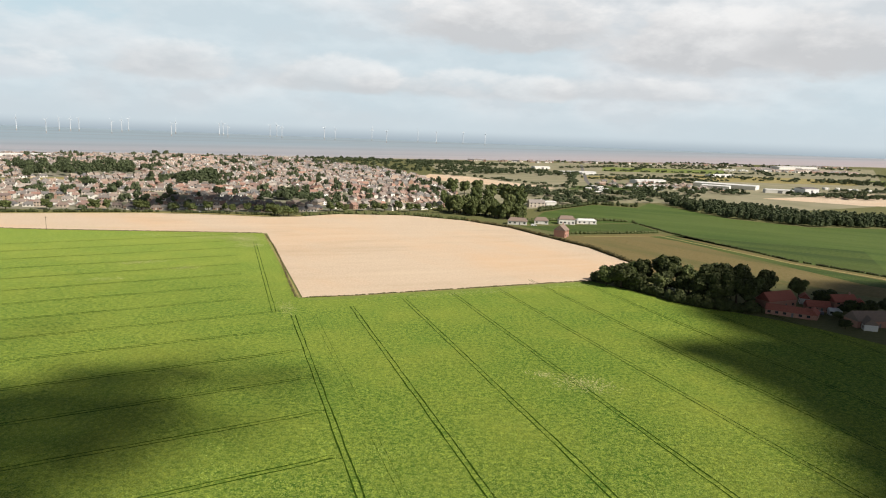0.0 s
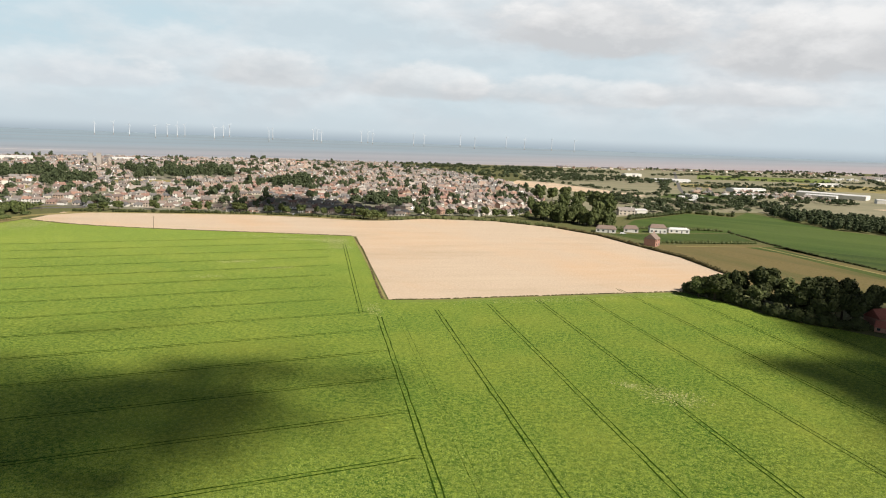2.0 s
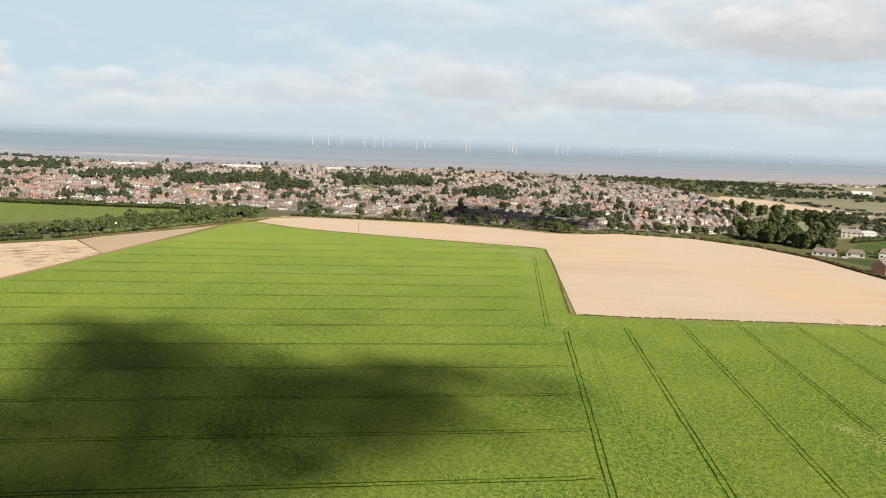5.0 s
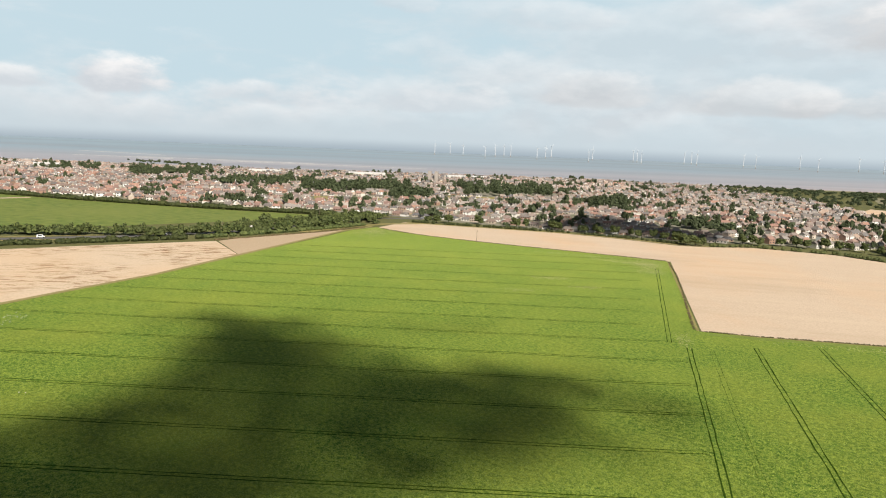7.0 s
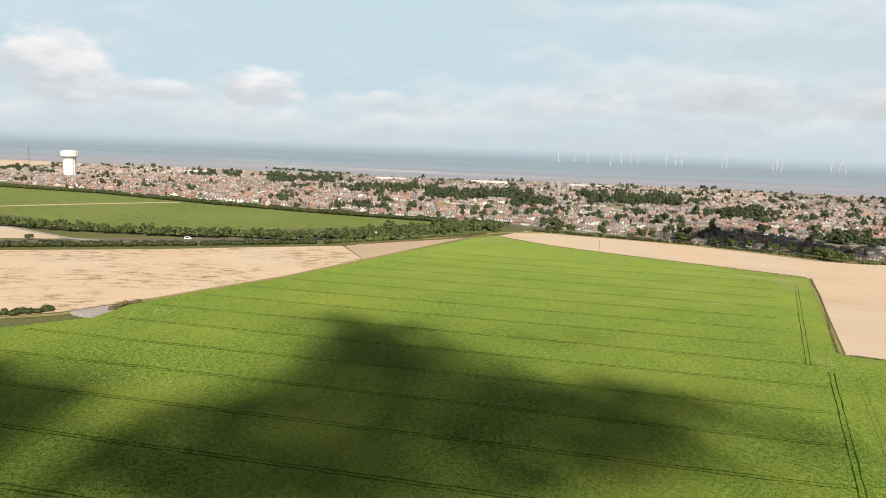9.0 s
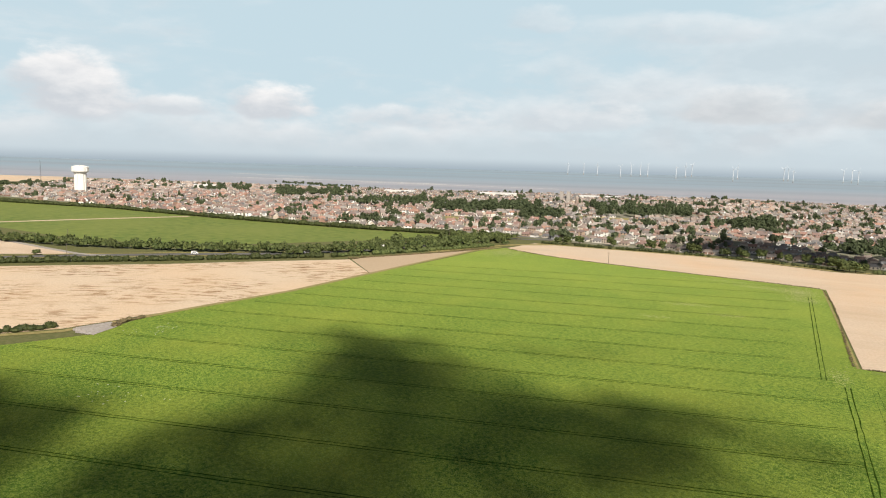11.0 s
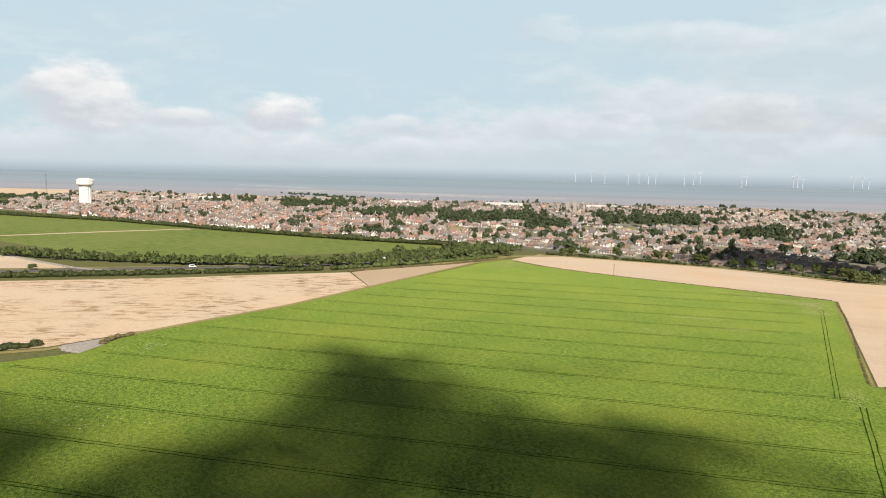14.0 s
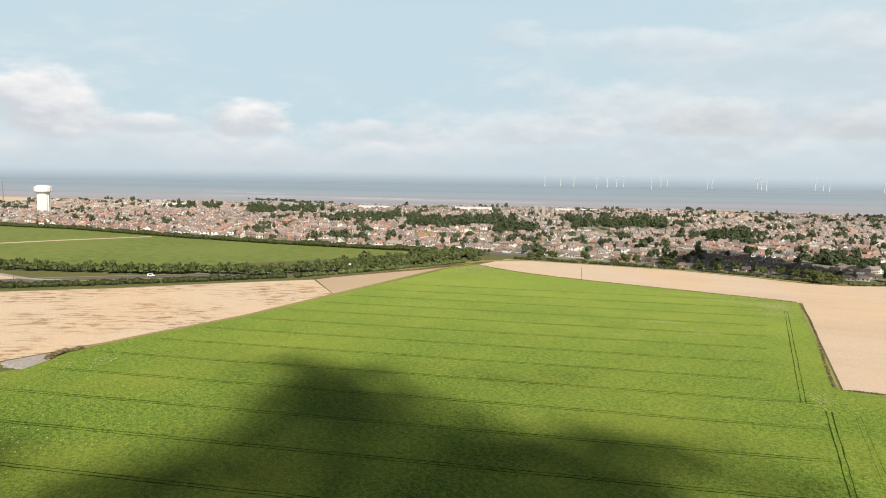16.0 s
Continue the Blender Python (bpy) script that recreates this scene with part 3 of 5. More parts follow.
NS, NS_WAY = Vector((0.952, 0.3056)), Vector((-0.3056, 0.952))
FAN = (0, 0.8, 0.8, 1.0, 3.5, 4.2, 4.5, 4.5, 4.5)
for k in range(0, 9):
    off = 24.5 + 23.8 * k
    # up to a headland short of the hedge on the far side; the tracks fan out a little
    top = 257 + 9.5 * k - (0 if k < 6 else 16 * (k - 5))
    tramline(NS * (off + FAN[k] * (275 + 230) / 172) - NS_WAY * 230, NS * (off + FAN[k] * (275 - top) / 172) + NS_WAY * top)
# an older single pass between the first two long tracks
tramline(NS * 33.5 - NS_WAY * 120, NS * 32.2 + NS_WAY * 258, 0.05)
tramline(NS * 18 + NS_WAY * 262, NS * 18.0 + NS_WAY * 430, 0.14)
EW, EW_WAY = Vector((-0.515, 0.857)), Vector((0.857, 0.515))
for k in range(-6, 13):
    off = 155.3 + 24.2 * k
    # where the line meets the first long track
    s1 = ((24.0 if k < 5 else 15.0) - off * (EW.dot(NS))) / EW_WAY.dot(NS)
    # start where the line comes in over the field's far edge
    lo = -420
    while lo < s1 - 20 and not inside(tuple(EW * off + EW_WAY * (lo - 6)), GREEN):
        lo += 2
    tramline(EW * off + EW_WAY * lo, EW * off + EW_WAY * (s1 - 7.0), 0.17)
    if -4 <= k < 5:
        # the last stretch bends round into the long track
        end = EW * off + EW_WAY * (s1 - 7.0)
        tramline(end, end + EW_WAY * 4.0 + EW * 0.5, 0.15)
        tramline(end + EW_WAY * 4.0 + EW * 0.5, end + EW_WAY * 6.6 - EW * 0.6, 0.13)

# ---- builders ----


def part(name, bm, mat, parent=None, label=""):
    me = bpy.data.meshes.new(name)
    bm.to_mesh(me)
    bm.free()
    me.materials.append(mat)
    ob = new(name, me)
    ob.parent = parent
    return tagged(ob, label)


def box(bm, x0, x1, y0, y1, z0, z1):
    v = [bm.verts.new(p) for p in itertools.product((x0, x1), (y0, y1), (z0, z1))]
    for f in ((0, 1, 3, 2), (4, 6, 7, 5), (0, 4, 5, 1), (2, 3, 7, 6), (0, 2, 6, 4), (1, 5, 7, 3)):
        bm.faces.new([v[i] for i in f])
    return bm


def boxed(*a):
    return box(bmesh.new(), *a)


def tube(bm, rings, sides=12, caps=True, phase=0.0):
    """A round body through rings of (x, y, z, radius)."""
    loops = []
    for x, y, z, r in rings:
        loops.append([bm.verts.new((x + r * math.cos(phase + 6.2832 * i / sides), y + r * math.sin(phase + 6.2832 * i / sides), z)) for i in range(sides)])
    for a, b in zip(loops, loops[1:]):
        for i in range(sides):
            bm.faces.new((a[i], a[(i + 1) % sides], b[(i + 1) % sides], b[i]))
    if caps:
        bm.faces.new(loops[0][::-1])
        bm.faces.new(loops[-1])
    return bm


def soup(name, quads, mats, index=None):
    """A mesh of loose quads: an array of (n, 4, 3)."""
    n = len(quads)
    me = bpy.data.meshes.new(name)
    me.vertices.add(n * 4)
    me.vertices.foreach_set("co", np.ascontiguousarray(quads, dtype=np.float32).ravel())
    me.loops.add(n * 4)
    me.loops.foreach_set("vertex_index", np.arange(n * 4, dtype=np.int32))
    me.polygons.add(n)
    me.polygons.foreach_set("loop_start", np.arange(0, n * 4, 4, dtype=np.int32))
    for m in mats:
        me.materials.append(m)
    if index is not None:
        me.polygons.foreach_set("material_index", np.ascontiguousarray(index, dtype=np.int32))
    me.update(calc_edges=True)
    return me


RNG = np.random.default_rng(7)


def ball_quads(c, r, k=2, wob=0.12, rng=RNG):
    """A lumpy ball of quads (a swollen cube)."""
    out = []
    g = np.linspace(-1, 1, k + 1)
    for axis in range(3):
        for s in (-1, 1):
            for i in range(k):
                for j in range(k):
                    q = []
                    for a, b in ((i, j), (i + 1, j), (i + 1, j + 1), (i, j + 1)):
                        v = [0, 0, 0]
                        v[axis], v[(axis + 1) % 3], v[(axis + 2) % 3] = s, g[a] * s, g[b]
                        v = np.array(v, float)
                        v /= np.linalg.norm(v)
                        w = 1 + wob * math.sin(5 * v[0] + 3 * c[0] * 7) * math.cos(4 * v[1] + 6 * v[2])
                        q.append(np.array(c) + v * np.array(r) * w)
                    out.append(q)
    return np.array(out)


def leaf_quads(lobes, n, size, rng):
    """n leaf clumps spread over the outsides of the lobes, at all tilts."""
    w = np.array([l[3] ** 2 for l in lobes])
    pick = rng.choice(len(lobes), n, p=w / w.sum())
    L = np.array(lobes)[pick]
    d = rng.normal(size=(n, 3))
    d /= np.linalg.norm(d, axis=1)[:, None]
    d[:, 2] = np.where(d[:, 2] < -0.35, -d[:, 2], d[:, 2])
    c = L[:, :3] + d * (L[:, 3] * rng.uniform(0.82, 1.14, n))[:, None]
    nrm = d + rng.normal(scale=0.55, size=(n, 3))
    nrm /= np.linalg.norm(nrm, axis=1)[:, None]
    t = np.cross(nrm, rng.normal(size=(n, 3)))
    t /= np.linalg.norm(t, axis=1)[:, None]
    b = np.cross(nrm, t)
    s = size * rng.uniform(0.6, 1.35, n)
    t, b = t * s[:, None], b * (s * rng.uniform(0.6, 1.0, n))[:, None]
    return np.stack([c - t - b * 0.6, c + t * 0.7 - b, c + t + b * 0.7, c - t * 0.6 + b], 1)


def crown_quads(seed, n, size, form="round", k=2):
    """A crown in a tree one high, from 0.12 up."""
    rng = np.random.default_rng(seed)
    lobes = []
    if form == "round":
        for i in range(9):
            a, h = rng.uniform(0, 6.28), rng.uniform(0.34, 0.80)
            out = rng.uniform(0.10, 0.27) * (1.25 - abs(h - 0.5))
            lobes.append((out * math.cos(a), out * math.sin(a), h, rng.uniform(0.13, 0.2)))
        lobes.append((0, 0, 0.52, 0.27))
    elif form == "tall":
        for i in range(9):
            a, h = rng.uniform(0, 6.28), 0.25 + 0.075 * i
            out = rng.uniform(0.02, 0.09)
            lobes.append((out * math.cos(a), out * math.sin(a), h, 0.19 - 0.013 * i))
    else:
        for i in range(8):
            a = rng.uniform(0, 6.28)
            out = rng.uniform(0.1, 0.42)
            lobes.append((out * math.cos(a), out * math.sin(a), rng.uniform(0.3, 0.62), rng.uniform(0.2, 0.34)))
    core = [ball_quads((x, y, z), (r * 0.86,) * 3, k) for x, y, z, r in lobes]
    return np.concatenate(core + [leaf_quads(lobes, n, size, rng)])


def trunk_mesh(seed, lean=0.02):
    rng = random.Random(seed)
    bm = tube(bmesh.new(), [(0, 0, -0.01, 0.034), (0.004, 0, 0.06, 0.026), (lean, 0.006, 0.3, 0.019), (lean * 1.4, 0, 0.55, 0.009)], 8)
    for i in range(4):
        a, h = rng.uniform(0, 6.28), rng.uniform(0.18, 0.36)
        c, s = math.cos(a), math.sin(a)
        tube(bm, [(lean * 0.8, 0.004, h, 0.010), (c * 0.1, s * 0.1, h + 0.12, 0.007), (c * 0.2, s * 0.2, h + 0.24, 0.003)], 5)
    return bm


def make_tree(seed, n, size, form, leaf, label, group):
    tree = tagged(new("tree"), label, "tree", group)
    part("trunk", trunk_mesh(seed), M_BARK, tree)
    crown = new("crown", soup("crown", crown_quads(seed, n, size, form), [leaf]))
    crown.parent = tree
    return tree


def plant(protos, spots, used):
    """Set each (kind, x, y, width, height, turn): the first of a kind is the thing itself."""
    for kind, x, y, w, h, turn in spots:
        m = pose(x, y, 0.0, 0, 0, turn) @ Matrix.Diagonal((w, w, h, 1))
        if kind in used:
            ob = copy_thing(protos[kind], m)
        else:
            ob = protos[kind]
            used.add(kind)
        ob.matrix_basis = m


def forest(name, protos, spots, leaf, label, category="trees"):
    """Far trees nobody could count, as one mesh. Spots: x, y, width, height."""
    out = []
    for i, (x, y, w, h) in enumerate(spots):
        a = RNG.uniform(0, 6.28)
        R = np.array([[math.cos(a) * w, -math.sin(a) * w, 0], [math.sin(a) * w, math.cos(a) * w, 0], [0, 0, h]])
        out.append(protos[i % len(protos)] @ R.T + np.array([x, y, 0.0]))
    return tagged(new(name, soup(name, np.concatenate(out), [leaf])), label, category, "", "stuff")


def hedge(name, pts, width, height, leaf, label, gap=0.0, dens=1.0, size=0.35):
    """A hedge along a line: lumpy core and leaf clumps."""
    rng = np.random.default_rng(int(abs(pts[0][0]) * 7 + abs(pts[0][1])))
    out = []
    for p, q in zip(pts, pts[1:]):
        p, q = np.array(p, float), np.array(q, float)
        L = np.hypot(*(q - p))
        s = 0.0
        while s < L:
            step = width * rng.uniform(0.5, 0.9)
            if rng.uniform() >= gap:
                c = p + (q - p) * (s / L) + rng.normal(scale=width * 0.12, size=2)
                h = height * rng.uniform(0.7, 1.25)
                r = width * rng.uniform(0.5, 0.75)
                out.append(ball_quads((c[0], c[1], h * 0.45), (r, r, h * 0.55), 2))
                n = max(4, int(16 * dens))
                lq = leaf_quads([(0, 0, 0, 1.0)], n, size / r, rng)
                out.append(lq * np.array([r, r, h * 0.55]) + np.array([c[0], c[1], h * 0.45]))
            s += step
    return tagged(new(name, soup(name, np.concatenate(out), [leaf])), label, "hedge", "", "stuff")


# ---- buildings ----


def roof_bm(w, d, z, rise, hip=0.0, over=0.35, ridge_dir="x"):
    """A tiled roof with eaves that stand over the walls; hip: how far its ends lean in."""
    bm = bmesh.new()
    x, y = w / 2 + (over if hip else 0.12), d / 2 + over
    e = z - 0.10
    low = [bm.verts.new(p) for p in ((-x, -y, e), (x, -y, e), (x, y, e), (-x, y, e))]
    top = [bm.verts.new(p) for p in ((-x + hip, 0, z + rise), (x - hip, 0, z + rise))]
    under = [bm.verts.new((v.co.x, v.co.y, e - 0.16)) for v in low]
    bm.faces.new((low[0], low[1], top[1], top[0]))
    bm.faces.new((low[2], low[3], top[0], top[1]))
    bm.faces.new((low[1], low[2], top[1]))
    bm.faces.new((low[3], low[0], top[0]))
    for i in range(4):
        bm.faces.new((under[i], under[(i + 1) % 4], low[(i + 1) % 4], low[i]))
    bm.faces.new(under[::-1])
    return bm


def wall_bm(w, d, h, rise, hip):
    bm = bmesh.new()
    x, y = w / 2, d / 2
    lo = [bm.verts.new(p) for p in ((-x, -y, 0), (x, -y, 0), (x, y, 0), (-x, y, 0))]
    hi = [bm.verts.new((v.co.x, v.co.y, h)) for v in lo]
    for i in range(4):
        bm.faces.new((lo[i], lo[(i + 1) % 4], hi[(i + 1) % 4], hi[i]))
    bm.faces.new(lo[::-1])
    if not hip:
        for i, j, sx in ((1, 2, 1), (3, 0, -1)):
            t = bm.verts.new((sx * x, 0, h + rise * 0.97))
            bm.faces.new((hi[i], hi[j], t))
    bm.faces.new(hi)
    return bm


def make_house(name, w, d, h, rise, hip, wall, roof, label, category, group="", floors=2, cols=2, chimney=True, back=True):
    house = tagged(new(name), label, category, group)
    part("wall", wall_bm(w, d, h, rise, hip), wall, house)
    part("roof", roof_bm(w, d, h, rise, hip), roof, house)
    if chimney:
        bm = boxed(w * 0.28, w * 0.28 + 0.7, -0.35, 0.35, h + rise * 0.4, h + rise + 1.0)
        tube(bm, [(w * 0.28 + 0.35, 0, h + rise + 0.98, 0.16), (w * 0.28 + 0.35, 0, h + rise + 1.4, 0.12)], 6)
        part("chimney", bm, wall, house)
    sides = (-1, 1) if back else (-1,)
    for s in sides:
        for f in range(floors):
            for c in range(cols):
                x = -w / 2 + w * (c + 0.5) / cols
                if f == 0 and c == cols // 2 and s < 0:
                    y0, y1 = sorted((s * d / 2, s * (d / 2 + 0.06)))
                    part("door", boxed(x - 0.5, x + 0.5, y0, y1, 0.02, 2.1), M_WHITE if cols % 2 else M_DARK, house)
                    continue
                y0, y1 = sorted((s * (d / 2 - 0.05), s * (d / 2 + 0.05)))
                part("window", boxed(x - 0.75, x + 0.75, y0, y1, 0.9 + 2.6 * f, 2.15 + 2.6 * f), M_GLASS, house)
    return house


def make_shed(w, d, h, rise, wall, roof, label, category):
    """A long steel or brick shed: walls, roof sheets, large door."""
    shed = tagged(new("shed"), label, category)
    part("wall", wall_bm(w, d, h, rise, 0), wall, shed)
    part("roof", roof_bm(w, d, h, rise, 0, 0.3), roof, shed)
    part("door", boxed(-w * 0.08, w * 0.08, -d / 2 - 0.08, -d / 2, 0.02, h * 0.75), M_DARK, shed)
    return shed

# ---- the town ----
rnd = random.Random(11)
# quarters: middle, street direction in degrees, spacing of rows, storeys, roof family (0 red, 1 brown, 2 grey)
QUARTERS = [(-330, 560, 12, 27, 2, 1), (-200, 610, 20, 26, 1, 1), (-60, 680, 62, 26, 2, 1), (-120, 780, 40, 25, 1, 0), (-260, 760, 15, 24, 1, 0), (-380, 700, 5, 26, 2, 1),
            (-450, 850, 55, 26, 1, 2), (-150, 960, 28, 25, 2, 1), (-330, 1000, 80, 26, 2, 1), (-250, 1250, 20, 27, 2, 2), (-520, 1150, 35, 26, 2, 1), (-700, 1100, 60, 27, 2, 2),
            (-640, 700, 42, 23, 2, 0), (-520, 590, 30, 25, 1, 0), (-720, 560, 65, 24, 2, 0), (-850, 800, 30, 25, 1, 2), (-900, 560, 20, 24, 2, 0), (-1050, 480, 50, 24, 2, 0),
            (-1150, 700, 35, 26, 1, 1), (-1350, 560, 65, 26, 2, 1), (-1000, 900, 10, 27, 2, 2), (-1180, 370, 25, 24, 2, 1)]
WOODS = [[(-1154, 605), (-1131, 670), (-1260, 746), (-1281, 671)], [(-958, 619), (-937, 748), (-1069, 852), (-1082, 698)], [(-756, 617), (-713, 754), (-789, 833), (-830, 676)],
         [(-631, 647), (-561, 778), (-630, 872), (-704, 721)], [(-508, 666), (-482, 712), (-534, 788), (-562, 736)], [(-489, 797), (-398, 890), (-467, 1043), (-574, 933)],
         [(-295, 768), (-264, 816), (-296, 912), (-330, 856)], [(-180, 640), (-120, 640), (-100, 690), (-170, 700)]]
GREENS = [[(-480, 720), (-420, 760), (-440, 830), (-500, 780)], [(-560, 590), (-500, 640), (-530, 670), (-590, 620)]]
for pts in GREENS:
    sheet("meadow", pts, 0.12, M_MARGIN, "open dry grass within the town", "meadow")
SLOTS = []
TOWN_IN = [(x * 1.0, y) for x, y in TOWN]
for qi, (cx, cy, ang, gap, floors, fam) in enumerate(QUARTERS):
    c, s = math.cos(radians(ang)), math.sin(radians(ang))
    for j in range(-21, 22):
        v = j * gap * 0.80 + (3.0 if j % 2 else -3.0)
        u = -330 + rnd.uniform(0, 8)
        while u < 330:
            w = rnd.choice((6.0, 7.0, 8.0, 9.5))
            u += w + rnd.uniform(0.8, 4.0)
            x, y = cx + u * c - v * s, cy + u * s + v * c
            if not inside((x, y), TOWN_IN) or any(inside((x, y), wd) for wd in WOODS[3:] + GREENS):
                continue
            near = min(range(len(QUARTERS)), key=lambda k: (QUARTERS[k][0] - x) ** 2 + (QUARTERS[k][1] - y) ** 2)
            if near != qi or rnd.random() < 0.13:
                continue
            turn = ang + (180 if j % 2 else 0) + rnd.gauss(0, 3) + (90 if rnd.random() < 0.13 else 0)
            SLOTS.append((x + rnd.gauss(0, 0.8), y + rnd.gauss(0, 1.5), turn, w, floors if rnd.random() < (0.62 if y > 600 + 0.12 * x else 0.3) else 1, fam))
SLOTS.sort(key=lambda t: math.hypot(t[0] + 200, t[1] - 440))

HOUSES = [
    make_house("house", 9.0, 7.5, 5.2, 2.6, 0, M_WALL, M_ROOF, "two-storey brick house with a gabled tiled roof", "house", "houses of the town"),
    make_house("house", 11.5, 8.0, 5.2, 2.5, 2.6, M_WALL, M_ROOF, "semi-detached house with a hipped tiled roof", "house", "houses of the town", cols=4),
    make_house("bungalow", 11.0, 8.5, 2.7, 2.5, 2.8, M_WALL, M_ROOF_GREY, "low bungalow with a hipped roof", "house", "houses of the town", floors=1, cols=3),
    make_house("bungalow", 9.5, 7.5, 2.7, 2.6, 0, M_WALL, M_ROOF, "low gabled bungalow with a tiled roof", "house", "houses of the town", floors=1, cols=3),
    make_house("terrace_house", 6.5, 8.0, 5.4, 2.7, 0, M_WALL, M_ROOF, "narrow brick house with a steep tiled roof", "house", "houses of the town"),
]
placed = set()
NEAR_HOUSES = 270
for x, y, turn, w, floors, fam in SLOTS[:NEAR_HOUSES]:
    kind = rnd.choice((0, 1, 0, 4)) if floors == 2 else rnd.choice((2, 3))
    m = pose(x, y, 0.05, 0, 0, turn) @ Matrix.Diagonal((0.74, 0.74, 0.74, 1))
    if kind in placed:
        copy_thing(HOUSES[kind], m).matrix_basis = m
    else:
        HOUSES[kind].matrix_basis = m
        placed.add(kind)


def far_houses(name, slots, label):
    """The rest of the town: walls, roofs, chimneys and windows, too many to count."""
    quads, mats = [], []
    for x, y, turn, w, floors, fam in slots:
        d, h = rnd.uniform(5.6, 7.0), (3.5 if floors == 2 else 2.0)
        rise, hip = rnd.uniform(2.0, 2.8), rnd.choice((0, 0, 2.0))
        a, b, e = w / 2, d / 2, 0.35
        R = np.array([[math.cos(radians(turn)), -math.sin(radians(turn)), 0], [math.sin(radians(turn)), math.cos(radians(turn)), 0], [0, 0, 1]])
        P = lambda *q: np.array(q, float) @ R.T + np.array([x, y, 0.05])
        roof = fam if rnd.random() < 0.75 else rnd.randrange(3)
        new_q = [((-a, -b, 0), (a, -b, 0), (a, -b, h), (-a, -b, h)), ((a, b, 0), (-a, b, 0), (-a, b, h), (a, b, h)),
                 ((a, -b, 0), (a, b, 0), (a, b, h), (a, -b, h)), ((-a, b, 0), (-a, -b, 0), (-a, -b, h), (-a, b, h))]
        new_m = [0] * 4
        if not hip:
            new_q += [((a, -b, h), (a, b, h), (a, 0.01, h + rise), (a, -0.01, h + rise)), ((-a, b, h), (-a, -b, h), (-a, -0.01, h + rise), (-a, 0.01, h + rise))]
            new_m += [0, 0]
        a2, b2 = a + 0.2, b + e
        new_q += [((-a2, -b2, h - 0.1), (a2, -b2, h - 0.1), (a2 - hip, 0, h + rise), (-a2 + hip, 0, h + rise)), ((a2, b2, h - 0.1), (-a2, b2, h - 0.1), (-a2 + hip, 0, h + rise), (a2 - hip, 0, h + rise))]
        if hip:
            new_q += [((a2, -b2, h - 0.1), (a2, b2, h - 0.1), (a2 - hip, 0.01, h + rise), (a2 - hip, -0.01, h + rise)), ((-a2, b2, h - 0.1), (-a2, -b2, h - 0.1), (-a2 + hip, -0.01, h + rise), (-a2 + hip, 0.01, h + rise))]
        new_m += [1 + roof] * (len(new_q) - len(new_m))
        cx = a * rnd.choice((-0.5, 0.5))
        t = h + rise + 0.9
        for p, q in (((-0.4, -0.35), (0.4, -0.35)), ((0.4, -0.35), (0.4, 0.35)), ((0.4, 0.35), (-0.4, 0.35)), ((-0.4, 0.35), (-0.4, -0.35))):
            new_q.append(((cx + p[0], p[1], h), (cx + q[0], q[1], h), (cx + q[0], q[1], t), (cx + p[0], p[1], t)))
            new_m.append(0)
        for f in range(floors):
            for sx in (-0.5, 0.5):
                for sy in (-1, 1):
                    c0, z0 = a * sx, 0.7 + 1.9 * f
                    yy = sy * (b + 0.06)
                    new_q.append(((c0 - 0.8 * -sy, yy, z0), (c0 + 0.8 * -sy, yy, z0), (c0 + 0.8 * -sy, yy, z0 + 1.0), (c0 - 0.8 * -sy, yy, z0 + 1.0)))
                    new_m.append(4)
        quads += [[P(*v) for v in q] for q in new_q]
        mats += new_m
    me = soup(name, np.array(quads), [M_WALL_FAR, M_ROOF_RED_FAR, M_ROOF_BROWN_FAR, M_ROOF_GREY_FAR, M_GLASS], mats)
    return tagged(new(name, me), label, "houses", "", "stuff")


far_houses("far_houses", SLOTS[NEAR_HOUSES:], "crowded brick houses with red and brown roofs")
# streets between the rows nearest the fields
for pts in ([(-430, 505), (-300, 560), (-180, 590), (-90, 622), (0, 690)], [(-394, 492), (-420, 560), (-470, 680), (-560, 900), (-640, 1080)], [(-110, 600), (-150, 760), (-210, 960), (-300, 1250)]):
    sheet("road", strip(pts, 6.5), 0.12, M_TARMAC, "grey tarmac street in the town", "road")

# shore buildings to the right and beyond, white blocks along the front
shore = []
for i in range(120):
    t = i / 119
    x, y = 60 + 1250 * t, 1770 + 560 * t
    shore.append((x + rnd.gauss(0, 18), y + rnd.gauss(0, 18) - 20, rnd.uniform(0, 90), rnd.choice((10, 14, 20)), rnd.choice((1, 2)), 2))
for i in range(60):
    shore.append((rnd.uniform(820, 1100), rnd.uniform(1790, 1960), rnd.choice((20, 25)), rnd.choice((14, 24, 30)), 2, 2))
for i in range(46):
    shore.append((rnd.uniform(230, 420), rnd.uniform(960, 1060) + rnd.uniform(0, 90), rnd.uniform(0, 90), rnd.choice((8, 11)), 1, rnd.choice((1, 2))))
far_houses("shore_houses", shore, "pale low houses and chalets along the shore")

